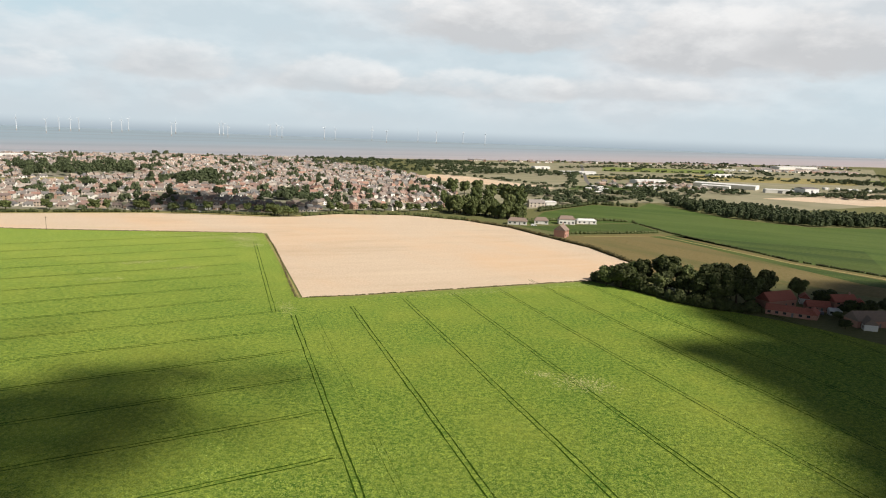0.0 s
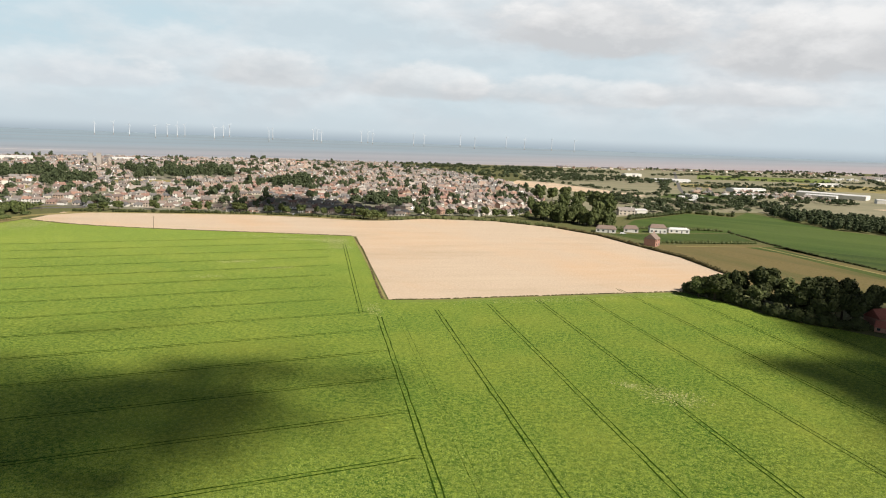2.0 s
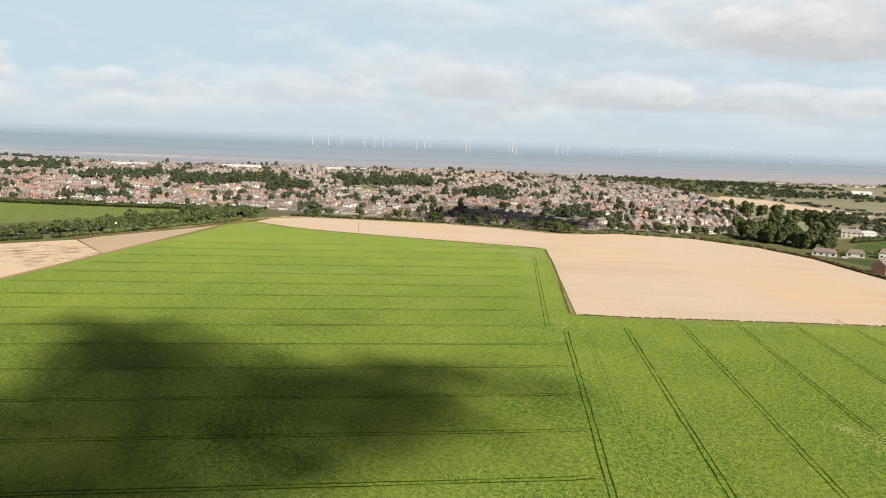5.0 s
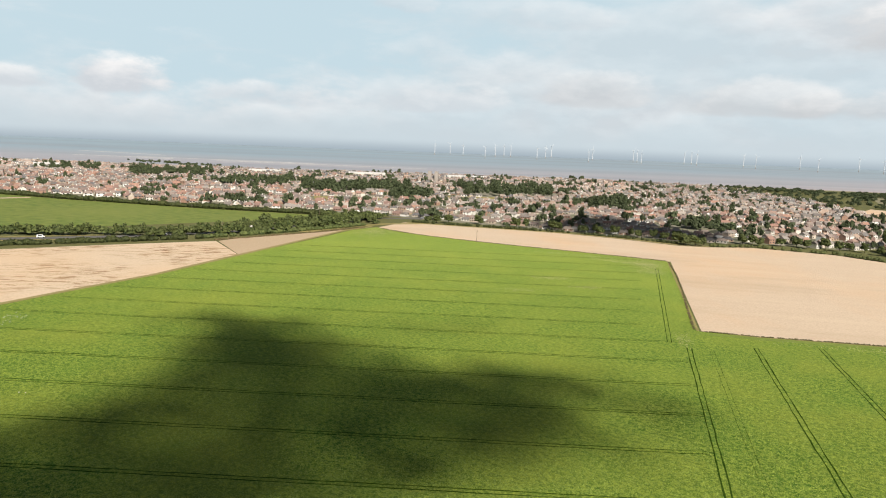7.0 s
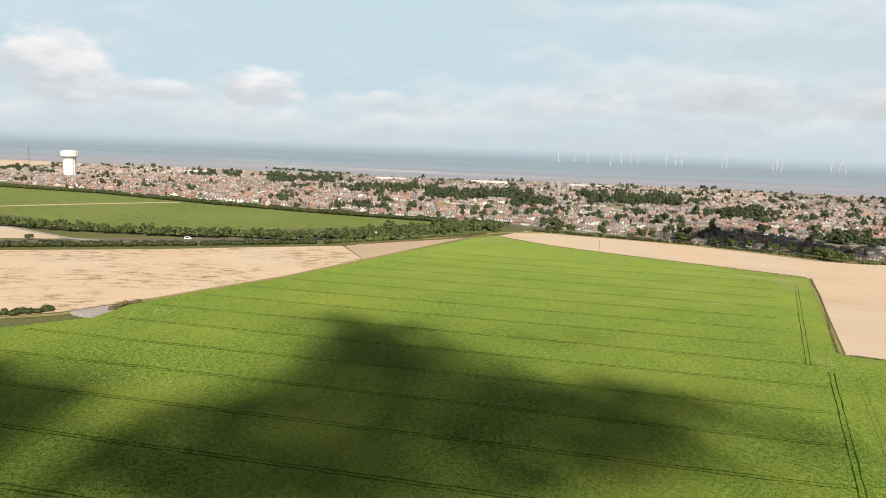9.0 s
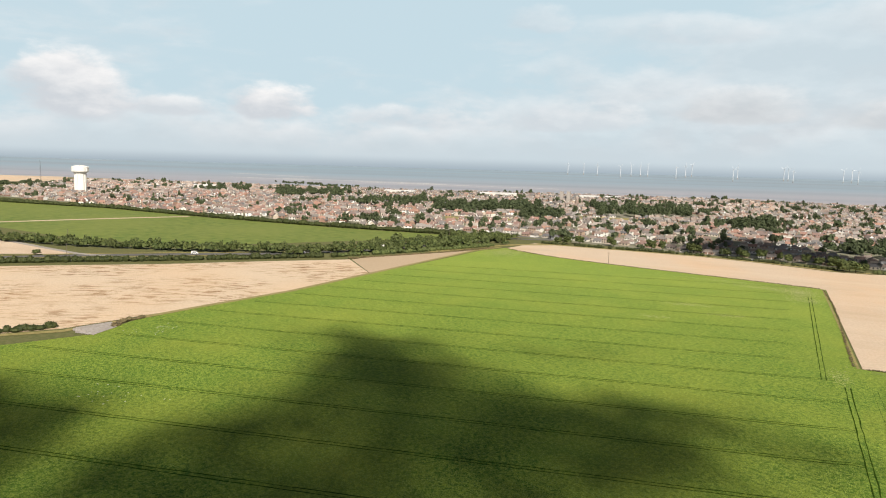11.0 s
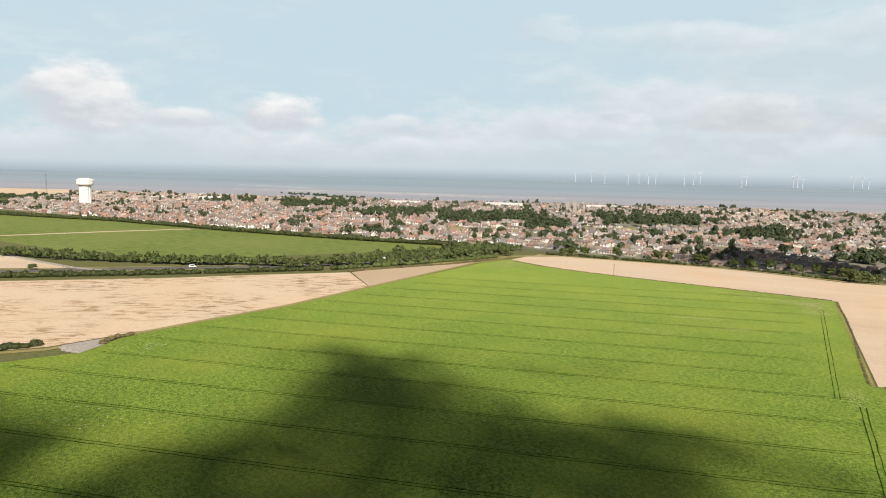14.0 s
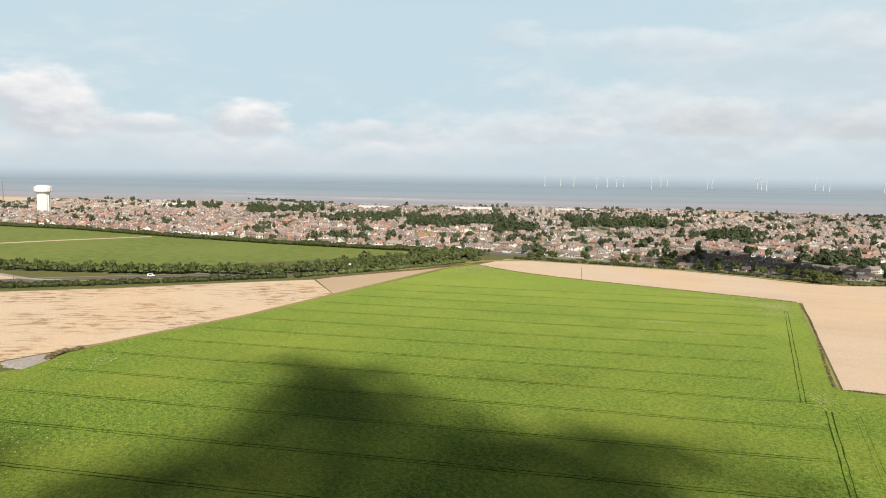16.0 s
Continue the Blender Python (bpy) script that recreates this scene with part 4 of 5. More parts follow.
front = []
for i in range(90):
    t = rnd.random()
    x, y = -1180 + 620 * t, 925 + 480 * t
    front.append((x + rnd.gauss(0, 14) + 18, y + rnd.gauss(0, 14) - 18, rnd.choice((38, 42, 128)), rnd.choice((9, 14, 20)), 1, 2))
far_houses("seafront_chalets", front, "pale low chalets and halls along the seafront")
church = tagged(new("church"), "pale stone church with twin square towers", "church")
part("nave", wall_bm(24, 10, 8, 4, 0), M_CONC, church)
part("roof", roof_bm(24, 10, 8, 4, 0), M_SLATE, church)
for s in (-1, 1):
    bm = boxed(-17, -10, s * 6.0 - 3.2, s * 6.0 + 3.2, 0, 19)
    for dx, dy in itertools.product((-16.6, -13.9, -11.2), (-2.8, 0, 2.8)):
        box(bm, dx - 0.5, dx + 0.9, s * 6.0 + dy - 0.5, s * 6.0 + dy + 0.5, 19.0, 20.2)
    part("bell_tower", bm, M_CONC, church, "square tower with a battlemented top")
church.matrix_basis = pose(-692, 1032, 0.08, 0, 0, 118)

# ---- sheds and large roofs ----
for x, y, turn, w, d, h, wall, roof, label in (
        (440, 1095, -33, 92, 34, 6, M_WHITE, M_METAL, "long white industrial shed with a pale roof"),
        (412, 1062, -28, 40, 22, 5, M_WHITE, M_METAL, "white industrial shed beside the larger one"),
        (522, 1008, 20, 26, 20, 9, M_METAL, M_SLATE, "large grey barn with a rounded dark roof"),
        (486, 1016, -10, 40, 14, 5, M_WHITE, M_METAL, "low white farm shed"),
        (330, 1140, 25, 60, 18, 5, M_METAL, M_METAL, "low pale shed among trees"),
        (250, 1330, 15, 70, 18, 5, M_METAL, M_METAL, "long low pale shed near the shore"),
        (560, 1430, 22, 60, 18, 5, M_METAL, M_METAL, "pale shed in the pasture"),
        (960, 1935, 25, 150, 30, 10, M_WHITE, M_METAL, "long white block near the shore"),
        (99, 706, 12, 26, 14, 4, M_WHITE, M_METAL, "farm shed with a white sheeted roof"),
        (-860, 1050, 40, 70, 22, 7, M_WHITE, M_METAL, "long white hall near the shore"),
        (-720, 1190, 40, 80, 20, 6, M_WHITE, M_METAL, "long white hall near the shore"),
        (-1010, 930, 38, 60, 20, 6, M_WHITE, M_METAL, "long white hall near the shore"),
        (-1240, 640, 60, 40, 14, 8, M_WHITE, M_METAL, "pale flat block of flats"),
        (200, 1480, 30, 40, 14, 5, M_WHITE, M_METAL, "low pale holiday hall")):
    ob = make_shed(w, d, h, h * 0.18, wall, roof, label, "shed")
    ob.matrix_basis = pose(x, y, 0.08, 0, 0, turn)

# ---- rows of static caravans on the coastal pasture ----
caravan = tagged(new("static_caravan"), "long white static caravan standing on grass", "caravan", "static caravans")
part("body", boxed(-4.6, 4.6, -1.6, 1.6, 0.5, 2.9), M_WHITE, caravan)
part("roof", roof_bm(9.2, 3.2, 3.0, 0.5, 0, 0.15), M_METAL, caravan)
part("skirt", boxed(-4.4, 4.4, -1.5, 1.5, 0.0, 0.5), M_DARK, caravan)
for k in (-3.2, -0.6, 2.6):
    part("window", boxed(k - 0.7, k + 0.7, -1.64, -1.58, 1.3, 2.3), M_GLASS, caravan)
vans = []
for (x0, y0), (ux, uy), (vx, vy), nu, nv in (((262, 1010), (9, -9.5), (9, 15), 5, 6), ((180, 905), (7, -13), (10, 24), 3, 4), ((620, 1130), (14, -4), (6, 16), 5, 2), ((700, 1720), (24, 10), (-6, 24), 9, 3)):
    for i in range(nu):
        for j in range(nv):
            if rnd.random() < 0.78:
                vans.append(pose(x0 + ux * i + vx * j + rnd.gauss(0, 2), y0 + uy * i + vy * j + rnd.gauss(0, 2), 0.1, 0, 0, rnd.choice((20, 25, 110)) + rnd.gauss(0, 6)))
caravan.matrix_basis = vans[0]
for m in vans[1:]:
    copy_thing(caravan, m)

# ---- farm in the trees, and the houses beside the cereal field ----
for name, x, y, turn, w, d, h, rise, hip, wall, roof, fl, co, label in (
        ("barn", 147, 298, 25, 21, 9, 4.2, 4.2, 0, M_PINKBRICK, M_FARMROOF, 1, 4, "large brick barn with a red pantile roof"),
        ("barn", 144.5, 281, -29, 22, 6, 2.7, 2.6, 0, M_PINKBRICK, M_FARMROOF, 1, 6, "long low brick range with a red pantile roof"),
        ("barn", 153, 278.5, 55, 9, 5.5, 2.7, 2.6, 0, M_PINKBRICK, M_FARMROOF, 1, 2, "low brick wing with a red roof and pale gable"),
        ("barn", 162, 292, -10, 12, 6, 2.8, 2.8, 0, M_PINKBRICK, M_FARMROOF, 1, 4, "brick outbuilding with a dark red roof"),
        ("farmhouse", 175, 297, 8, 14, 8, 4.8, 3.4, 0, M_PINKBRICK, M_FARMROOF, 2, 3, "brick farmhouse with a red roof and chimney"),
        ("cottage", 163, 305, 68, 7, 5, 3.6, 2.4, 0, M_WHITE, M_FARMROOF, 1, 2, "white gabled cottage with a red roof"),
        ("cottage", 166, 285.5, -12, 6, 4, 2.4, 1.4, 0, M_WHITE, M_METAL, 1, 3, "low white outbuilding with a pale roof"),
        ("cottage", 182.5, 296, 68, 5, 4, 4.4, 2.0, 0, M_WHITE, M_FARMROOF, 1, 2, "narrow white gabled annexe"),
        ("cottage", 132, 288, -20, 5, 3, 2.0, 0.8, 0, M_WHITE, M_METAL, 1, 2, "small pale garden shed under the trees"),
        ("house", 171, 270, 8, 20, 10, 3.6, 4.0, 0, M_PINKBRICK, M_BROWNTILE, 1, 4, "wide brick house with a dark tiled roof"),
        ("house", 167.5, 264, 75, 8, 6, 3.2, 2.8, 0, M_WHITE, M_BROWNTILE, 1, 2, "pale gabled wing with a dark tiled roof"),
        ("house", 186, 266, -20, 11, 8, 4.0, 3.0, 0, M_WHITE, M_SLATE, 2, 4, "rendered house with a dark slate roof"),
        ("cottage", 159, 341, 55, 7, 5, 3.6, 2.4, 0, M_WHITE, M_SLATE, 1, 2, "white cottage behind the farm trees"),
        ("cottage", 149, 344, -20, 10, 6, 3.6, 2.6, 2, M_PINKBRICK, M_FARMROOF, 2, 3, "brick cottage behind the farm trees"),
        ("red_house", 83, 486, 62, 9, 8, 5.2, 3.4, 0, M_PINKBRICK, M_BROWNTILE, 2, 2, "red brick house with a brown tiled roof"),
        ("bungalow", 58, 546, -8, 15, 8, 3.0, 2.4, 2.2, M_WHITE, M_BROWNTILE, 1, 4, "white bungalow with a brown hipped roof"),
        ("bungalow", 78, 555, -5, 11, 8, 3.0, 2.4, 2.2, M_WHITE, M_BROWNTILE, 1, 3, "white bungalow beside a garage"),
        ("bungalow", 99, 560, 0, 13, 8, 4.2, 2.6, 2.2, M_WHITE, M_BROWNTILE, 1, 4, "white bungalow with a dormer roof"),
        ("bungalow", 116, 566, 4, 16, 7, 3.0, 1.2, 2.0, M_WHITE, M_METAL, 1, 4, "long white bungalow with a pale roof"),
        ("house", 90, 684, 10, 16, 8, 4.8, 2.8, 0, M_WALL, M_ROOF, 2, 4, "brick house beside the farm shed")):
    ob = make_house(name, w, d, h, rise, hip, wall, roof, label, "house", "", fl, co, fl == 2)
    k = 0.8 if y < 400 else 1.0
    ob.matrix_basis = pose(x, y, 0.08, 0, 0, turn) @ Matrix.Diagonal((k, k, k, 1))
    if name == "red_house":
        part("porch", boxed(4.5, 7.0, -3.0, 1.0, 0, 2.4), M_WHITE, ob, "low white side porch")


# ---- water tower ----
def water_tower(x, y):
    tower = tagged(new("water_tower"), "tall pale concrete water tower with a wide drum", "water tower")
    bm = tube(bmesh.new(), [(0, 0, 0, 10.6), (0, 0, 2, 10.0), (0, 0, 34, 9.8), (0, 0, 36.5, 10.6)], 32)
    part("shaft", bm, M_TOWERC, tower)
    for i in range(12):
        a = 6.2832 * i / 12
        fin = boxed(9.6, 11.3, -0.75, 0.75, 0, 36)
        bmesh.ops.rotate(fin, verts=fin.verts, cent=(0, 0, 0), matrix=Matrix.Rotation(a, 3, "Z"))
        part("fin", fin, M_TOWERC, tower)
    drum = tube(bmesh.new(), [(0, 0, 35.5, 10.8), (0, 0, 38.5, 15.2), (0, 0, 39.4, 15.6), (0, 0, 47.4, 15.6), (0, 0, 48.0, 15.0)], 16)
    part("drum", drum, M_TOWERC, tower)
    part("roof", tube(bmesh.new(), [(0, 0, 48.0, 14.6), (0, 0, 49.6, 12.0), (0, 0, 50.6, 7.0), (0, 0, 51.0, 2.0)], 32), M_TOWERC, tower)
    for i in range(16):
        a = 6.2832 * i / 16
        rib = boxed(15.1, 15.9, -0.35, 0.35, 39, 48.2)
        bmesh.ops.rotate(rib, verts=rib.verts, cent=(0, 0, 0), matrix=Matrix.Rotation(a, 3, "Z"))
        part("rib", rib, M_TOWERC, tower)
    for dx, dy, h in ((14.8, 2, 3.0), (13, -7, 4.0), (-12, 8, 3.0), (-3, -14.5, 2.5)):
        part("antenna", tube(bmesh.new(), [(dx, dy, 47.5, 0.18), (dx, dy, 49 + h, 0.10)], 6), M_DARK, tower)
    tower.matrix_basis = pose(x, y, 0.0, 0, 0, 8) @ Matrix.Diagonal((0.8, 0.8, 0.85, 1))


water_tower(-1214, 411)
mast = tagged(new("radio_mast"), "slim dark lattice mast beyond the water tower", "mast")
for k in range(3):
    a = 2.094 * k
    part("leg", tube(bmesh.new(), [(1.4 * math.cos(a), 1.4 * math.sin(a), 0, 0.16), (0.3 * math.cos(a), 0.3 * math.sin(a), 46, 0.10)], 5), M_DARK, mast)
for k in range(10):
    r = 1.4 - 0.11 * k
    part("brace", boxed(-r, r, -0.08, 0.08, 3 + 4.3 * k, 3.2 + 4.3 * k), M_DARK, mast)
mast.matrix_basis = pose(-1420, 412, 0)


# ---- wind farm ----
def turbine(phase):
    t = tagged(new("wind_turbine"), "white three-bladed wind turbine standing in the sea", "wind turbine", "offshore wind farm")
    part("foundation", tube(bmesh.new(), [(0, 0, -2, 2.6), (0, 0, 10, 2.6)], 12), M_CONC, t, "pale grey foundation tube")
    part("tower", tube(bmesh.new(), [(0, 0, 9.9, 2.6), (0, 0, 40, 2.1), (0, 0, 70, 1.6)], 16), M_TURB, t)
    part("nacelle", boxed(-1.8, 1.8, -4.2, 6.0, 69.5, 73.5), M_TURB, t)
    bm = tube(bmesh.new(), [(0, 0, 0, 1.7), (0, 0, 1.6, 1.3), (0, 0, 2.4, 0.4)], 12)
    bmesh.ops.rotate(bm, verts=bm.verts, cent=(0, 0, 0), matrix=Matrix.Rotation(radians(90), 3, "X"))
    bmesh.ops.translate(bm, verts=bm.verts, vec=(0, -4.2, 71.5))
    part("hub", bm, M_TURB, t)
    for k in range(3):
        bm = bmesh.new()
        prof = [(1.0, 0.5, 0.5), (6, 0.9, 0.35), (16, 0.6, 0.2), (26, 0.2, 0.1)]
        rows = [[bm.verts.new(p) for p in ((-w, -0.0, z), (0, -th, z), (w * 0.6, 0, z), (0, th, z))] for z, w, th in prof]
        for a, b in zip(rows, rows[1:]):
            for i in range(4):
                bm.faces.new((a[i], a[(i + 1) % 4], b[(i + 1) % 4], b[i]))
        bm.faces.new(rows[-1])
        bmesh.ops.rotate(bm, verts=bm.verts, cent=(0, 0, 0), matrix=Matrix.Rotation(radians(phase + 120 * k), 3, "Y"))
        bmesh.ops.translate(bm, verts=bm.verts, vec=(0, -5.6, 71.5))
        part("blade", bm, M_TURB, t)
    return t


TURBINES = [turbine(p) for p in (10, 48, 85)]
for i, (x, y) in enumerate([(-2120, 3456), (-1837, 3217), (-2056, 3723), (-2060, 3842), (-2063, 3937), (-1679, 3517), (-1896, 4095), (-2040, 4500), (-1382, 3524), (-1628, 4214), (-1363, 4203),
                            (-1356, 4255), (-1181, 3783), (-1081, 4289), (-1062, 4383), (-955, 4062), (-738, 4223), (-636, 3990), (-479, 4472), (-336, 3901), (-190, 4560), (-67, 4336),
                            (101, 4505), (226, 4195), (-2351, 3506), (-2357, 3687)]):
    k = i % 3
    s = math.hypot(x, y) * 20.0 / 1230 / 74
    m = pose(x, y, -3, 0, 0, 18 + 5 * (i % 4)) @ Matrix.Diagonal((s * 0.72, s * 0.72, s, 1))
    if i < 3:
        TURBINES[k].matrix_basis = m
    else:
        copy_thing(TURBINES[k], m).matrix_basis = m

# ---- trees ----
ROUND = [crown_quads(40 + i, 90, 0.075, "round", 1) for i in range(4)]
TALL = [crown_quads(60 + i, 70, 0.065, "tall", 1) for i in range(3)]
BUSH = [crown_quads(70 + i, 60, 0.12, "bush", 1) for i in range(3)]

KINDS = {
    "oak": make_tree(1, 1500, 0.034, "round", M_LEAF_DARK, "broad dark green tree in full leaf", "farm trees"),
    "ash": make_tree(2, 1500, 0.034, "round", M_LEAF, "broad mid-green tree in full leaf", "farm trees"),
    "lime": make_tree(3, 1400, 0.036, "round", M_LEAF_DARK, "tall dense dark green tree", "farm trees"),
}
SPOTS = [("ash", 79, 327, 10, 11), ("oak", 85, 323, 11, 12), ("ash", 90, 328, 10, 13), ("lime", 96, 328, 9, 15), ("oak", 92, 318, 9, 9), ("lime", 107, 325, 14, 18), ("ash", 101, 315, 9, 10), ("oak", 104, 318, 9, 11),
         ("ash", 116, 319, 11, 14), ("oak", 110, 311, 9, 10), ("ash", 121, 312, 9, 13), ("oak", 114, 303, 9, 10), ("lime", 118, 299, 13, 19), ("oak", 124, 303, 12, 19), ("lime", 125, 293, 11, 17), ("oak", 130, 299, 12, 19),
         ("lime", 131, 292, 10, 14), ("oak", 118, 292, 8, 11), ("ash", 138, 303, 10, 14), ("oak", 150, 314, 9, 14), ("lime", 145, 309, 8, 9), ("ash", 165, 314, 8, 11), ("oak", 168, 299, 8, 8), ("lime", 173, 303, 7, 8),
         ("oak", 170, 281, 8, 8), ("lime", 176, 279, 8, 9), ("ash", 163, 276, 5, 4), ("oak", 158, 263, 5, 4), ("lime", 188, 285, 8, 9), ("ash", 140, 322, 9, 8), ("oak", 131, 324, 9, 9), ("ash", 192, 276, 8, 8)]
rt = random.Random(5)
in_place = set()
plant(KINDS, [(k, x, y, w * 1.36, h * 0.95, rt.uniform(0, 360)) for k, x, y, w, h in SPOTS], in_place)

MIDS = {
    "poplar": make_tree(4, 500, 0.045, "tall", M_LEAF, "tall green tree at the edge of town", "trees beside the cereal field"),
    "sycamore": make_tree(5, 600, 0.05, "round", M_LEAF, "large dark green tree at the edge of town", "trees beside the cereal field"),
    "willow": make_tree(6, 600, 0.05, "round", M_LEAF, "rounded mid-green tree at the edge of town", "trees beside the cereal field"),
}
mid = []
for i in range(46):
    t = i / 45
    x, y = 2 + 62 * t + rt.gauss(0, 5), 608 - 40 * t + abs(rt.gauss(0, 16))
    mid.append((rt.choice(("sycamore", "willow", "poplar", "sycamore")), x, y, rt.uniform(10, 15), rt.uniform(9, 17), rt.uniform(0, 360)))
for x, y, w, h in ((22, 790, 17, 16), (36, 800, 18, 17), (48, 740, 18, 17), (8, 770, 18, 20), (60, 700, 20, 21), (72, 690, 20, 20), (70, 640, 18, 19), (58, 620, 16, 18), (40, 640, 18, 20), (30, 660, 18, 20)):
    mid.append(("sycamore", x, y, w, h, rt.uniform(0, 360)))
for x, y, w, h in ((-134, 543, 15, 9), (-126, 541, 13, 8), (-503, 143, 7, 4), (-334, 505, 12, 7), (-326, 512, 12, 8), (-340, 500, 10, 6)):
    mid.append(("sycamore", x, y, w, h, rt.uniform(0, 360)))
for x, y in ((-128, 537), (-122, 541), (-117, 545), (-131, 543), (-270, 533), (-262, 536), (-240, 541), (-236, 545), (-300, 524), (-305, 528), (-215, 548), (-205, 552), (-200, 548), (-190, 556), (-178, 560),
             (-170, 553), (-160, 560), (-150, 556), (-142, 563), (-96, 583), (-90, 590), (-84, 582), (-70, 596), (-60, 603), (-52, 598), (-40, 606), (-30, 600), (-24, 612), (-14, 608), (-4, 600)):
    mid.append((rt.choice(("sycamore", "willow")), x, y, rt.uniform(7, 12), rt.uniform(6, 10), rt.uniform(0, 360)))
plant(MIDS, mid, set())

# woods, belts and garden trees
belt = []
line = [(-700, -10), (-600, 141), (-526, 184), (-476, 224), (-420, 280), (-385, 352), (-374, 430), (-372, 470)]
for p, q in zip(line, line[1:]):
    n = int(math.hypot(q[0] - p[0], q[1] - p[1]) / 2.2)
    for i in range(n):
        t = i / n
        wide = 3 + 12 * max(0, min(1, (p[1] - 200) / 150))
        off = rt.uniform(-1, 1) * wide
        belt.append((p[0] + (q[0] - p[0]) * t - off - wide * 0.3, p[1] + (q[1] - p[1]) * t + off * 0.5, rt.uniform(6, 9), rt.uniform(5, 9)))
for i in range(110):
    belt.append((-385 - abs(rt.gauss(0, 14)), rt.uniform(340, 500), rt.uniform(6, 10), rt.uniform(5, 9)))
forest("roadside_belt", ROUND + BUSH, belt, M_LEAF, "dense green belt of trees along the road")
wood = []
for poly, n, h0, h1 in ((WOODS[0], 22, 9, 14), (WOODS[1], 60, 10, 17), (WOODS[2], 60, 9, 16), (WOODS[3], 120, 10, 16), (WOODS[4], 40, 8, 13), (WOODS[5], 85, 9, 16), (WOODS[6], 40, 9, 15), (WOODS[7], 20, 7, 12)):
    xs, ys = [p[0] for p in poly], [p[1] for p in poly]
    while n:
        x, y = rt.uniform(min(xs), max(xs)), rt.uniform(min(ys), max(ys))
        if inside((x, y), poly):
            wood.append((x, y, rt.uniform(10, 16), rt.uniform(h0, h1)))
            n -= 1
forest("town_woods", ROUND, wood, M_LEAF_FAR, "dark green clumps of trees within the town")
garden = []
while len(garden) < 1250:
    x, y = rt.uniform(-1600, 20), rt.uniform(280, 1500)
    if inside((x, y), TOWN) and not any(inside((x, y), gr) for gr in GREENS):
        big = rt.random() < 0.3
        if x < -650 and rt.random() < 0.55:
            continue
        garden.append((x, y, rt.uniform(7, 12) if big else rt.uniform(4.5, 8), rt.uniform(9, 14) if big else rt.uniform(5, 9)))
        if big:
            for k in range(rt.randrange(1, 5)):
                garden.append((x + rt.gauss(0, 9), y + rt.gauss(0, 9), rt.uniform(6, 10), rt.uniform(6, 12)))
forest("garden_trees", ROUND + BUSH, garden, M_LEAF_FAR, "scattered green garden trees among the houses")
pine = []
PLANT = [(244, 735), (266, 652), (318, 605), (400, 614), (520, 640), (560, 720), (431, 676), (359, 685), (327, 739), (267, 775), (250, 800)]
while len(pine) < 900:
    x, y = rt.uniform(240, 560), rt.uniform(600, 800)
    if inside((x, y), PLANT):
        pine.append((x, y, rt.uniform(10, 15), rt.uniform(7, 10)))
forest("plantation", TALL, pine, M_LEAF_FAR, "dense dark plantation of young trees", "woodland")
scrub = []
for cx, cy, rx, ry, n in ((-30, 1330, 160, 150, 170), (120, 1290, 130, 90, 120), (230, 870, 60, 30, 40), (330, 960, 90, 40, 50), (560, 960, 90, 40, 70), (640, 1350, 200, 60, 50), (1050, 1700, 200, 60, 120),
                          (520, 1900, 260, 90, 90), (-150, 1540, 170, 60, 190), (60, 1560, 130, 60, 120), (960, 2120, 300, 90, 120), (320, 1190, 80, 30, 40), (180, 780, 60, 20, 26), (120, 720, 30, 20, 16), (130, 830, 45, 30, 40), (90, 860, 40, 50, 50), (390, 1220, 90, 30, 30),
                          (1450, 1900, 250, 120, 110), (-1480, 400, 110, 60, 60), (-1250, 300, 60, 20, 26), (-1300, 960, 200, 30, 60), (900, 1330, 190, 90, 190)):
    for i in range(n):
        a, r = rt.uniform(0, 6.28), math.sqrt(rt.random())
        scrub.append((cx + rx * r * math.cos(a), cy + ry * r * math.sin(a), rt.uniform(7, 12), rt.uniform(4.5, 9)))
# bushy hedgerows between the coastal pastures
for p, q in (((150, 740), (300, 905)), ((160, 930), (430, 1180)), ((210, 1010), (330, 1040)), ((230, 1180), (520, 1270)), ((250, 1290), (640, 1400)), ((330, 1480), (900, 1640)), ((500, 960), (760, 1150)), ((520, 1040), (900, 1240)),
             ((380, 1700), (700, 1790)), ((100, 900), (190, 1010)), ((190, 1040), (230, 1300)), ((260, 830), (330, 900)), ((250, 1540), (420, 1720)), ((420, 1560), (520, 1820)), ((700, 1500), (800, 1800)), ((-20, 1180), (140, 1000))):
    n = int(math.hypot(q[0] - p[0], q[1] - p[1]) / 5)
    for i in range(n):
        if rt.random() < 0.72:
            t = i / n
            scrub.append((p[0] + (q[0] - p[0]) * t + rt.gauss(0, 4), p[1] + (q[1] - p[1]) * t + rt.gauss(0, 4), rt.uniform(5, 11), rt.uniform(3, 6.5)))
scrub = [s for s in scrub if s[1] - 0.62 * s[0] < 1730 or s[0] < -1000]
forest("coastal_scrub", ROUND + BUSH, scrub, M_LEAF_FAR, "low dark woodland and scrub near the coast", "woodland")

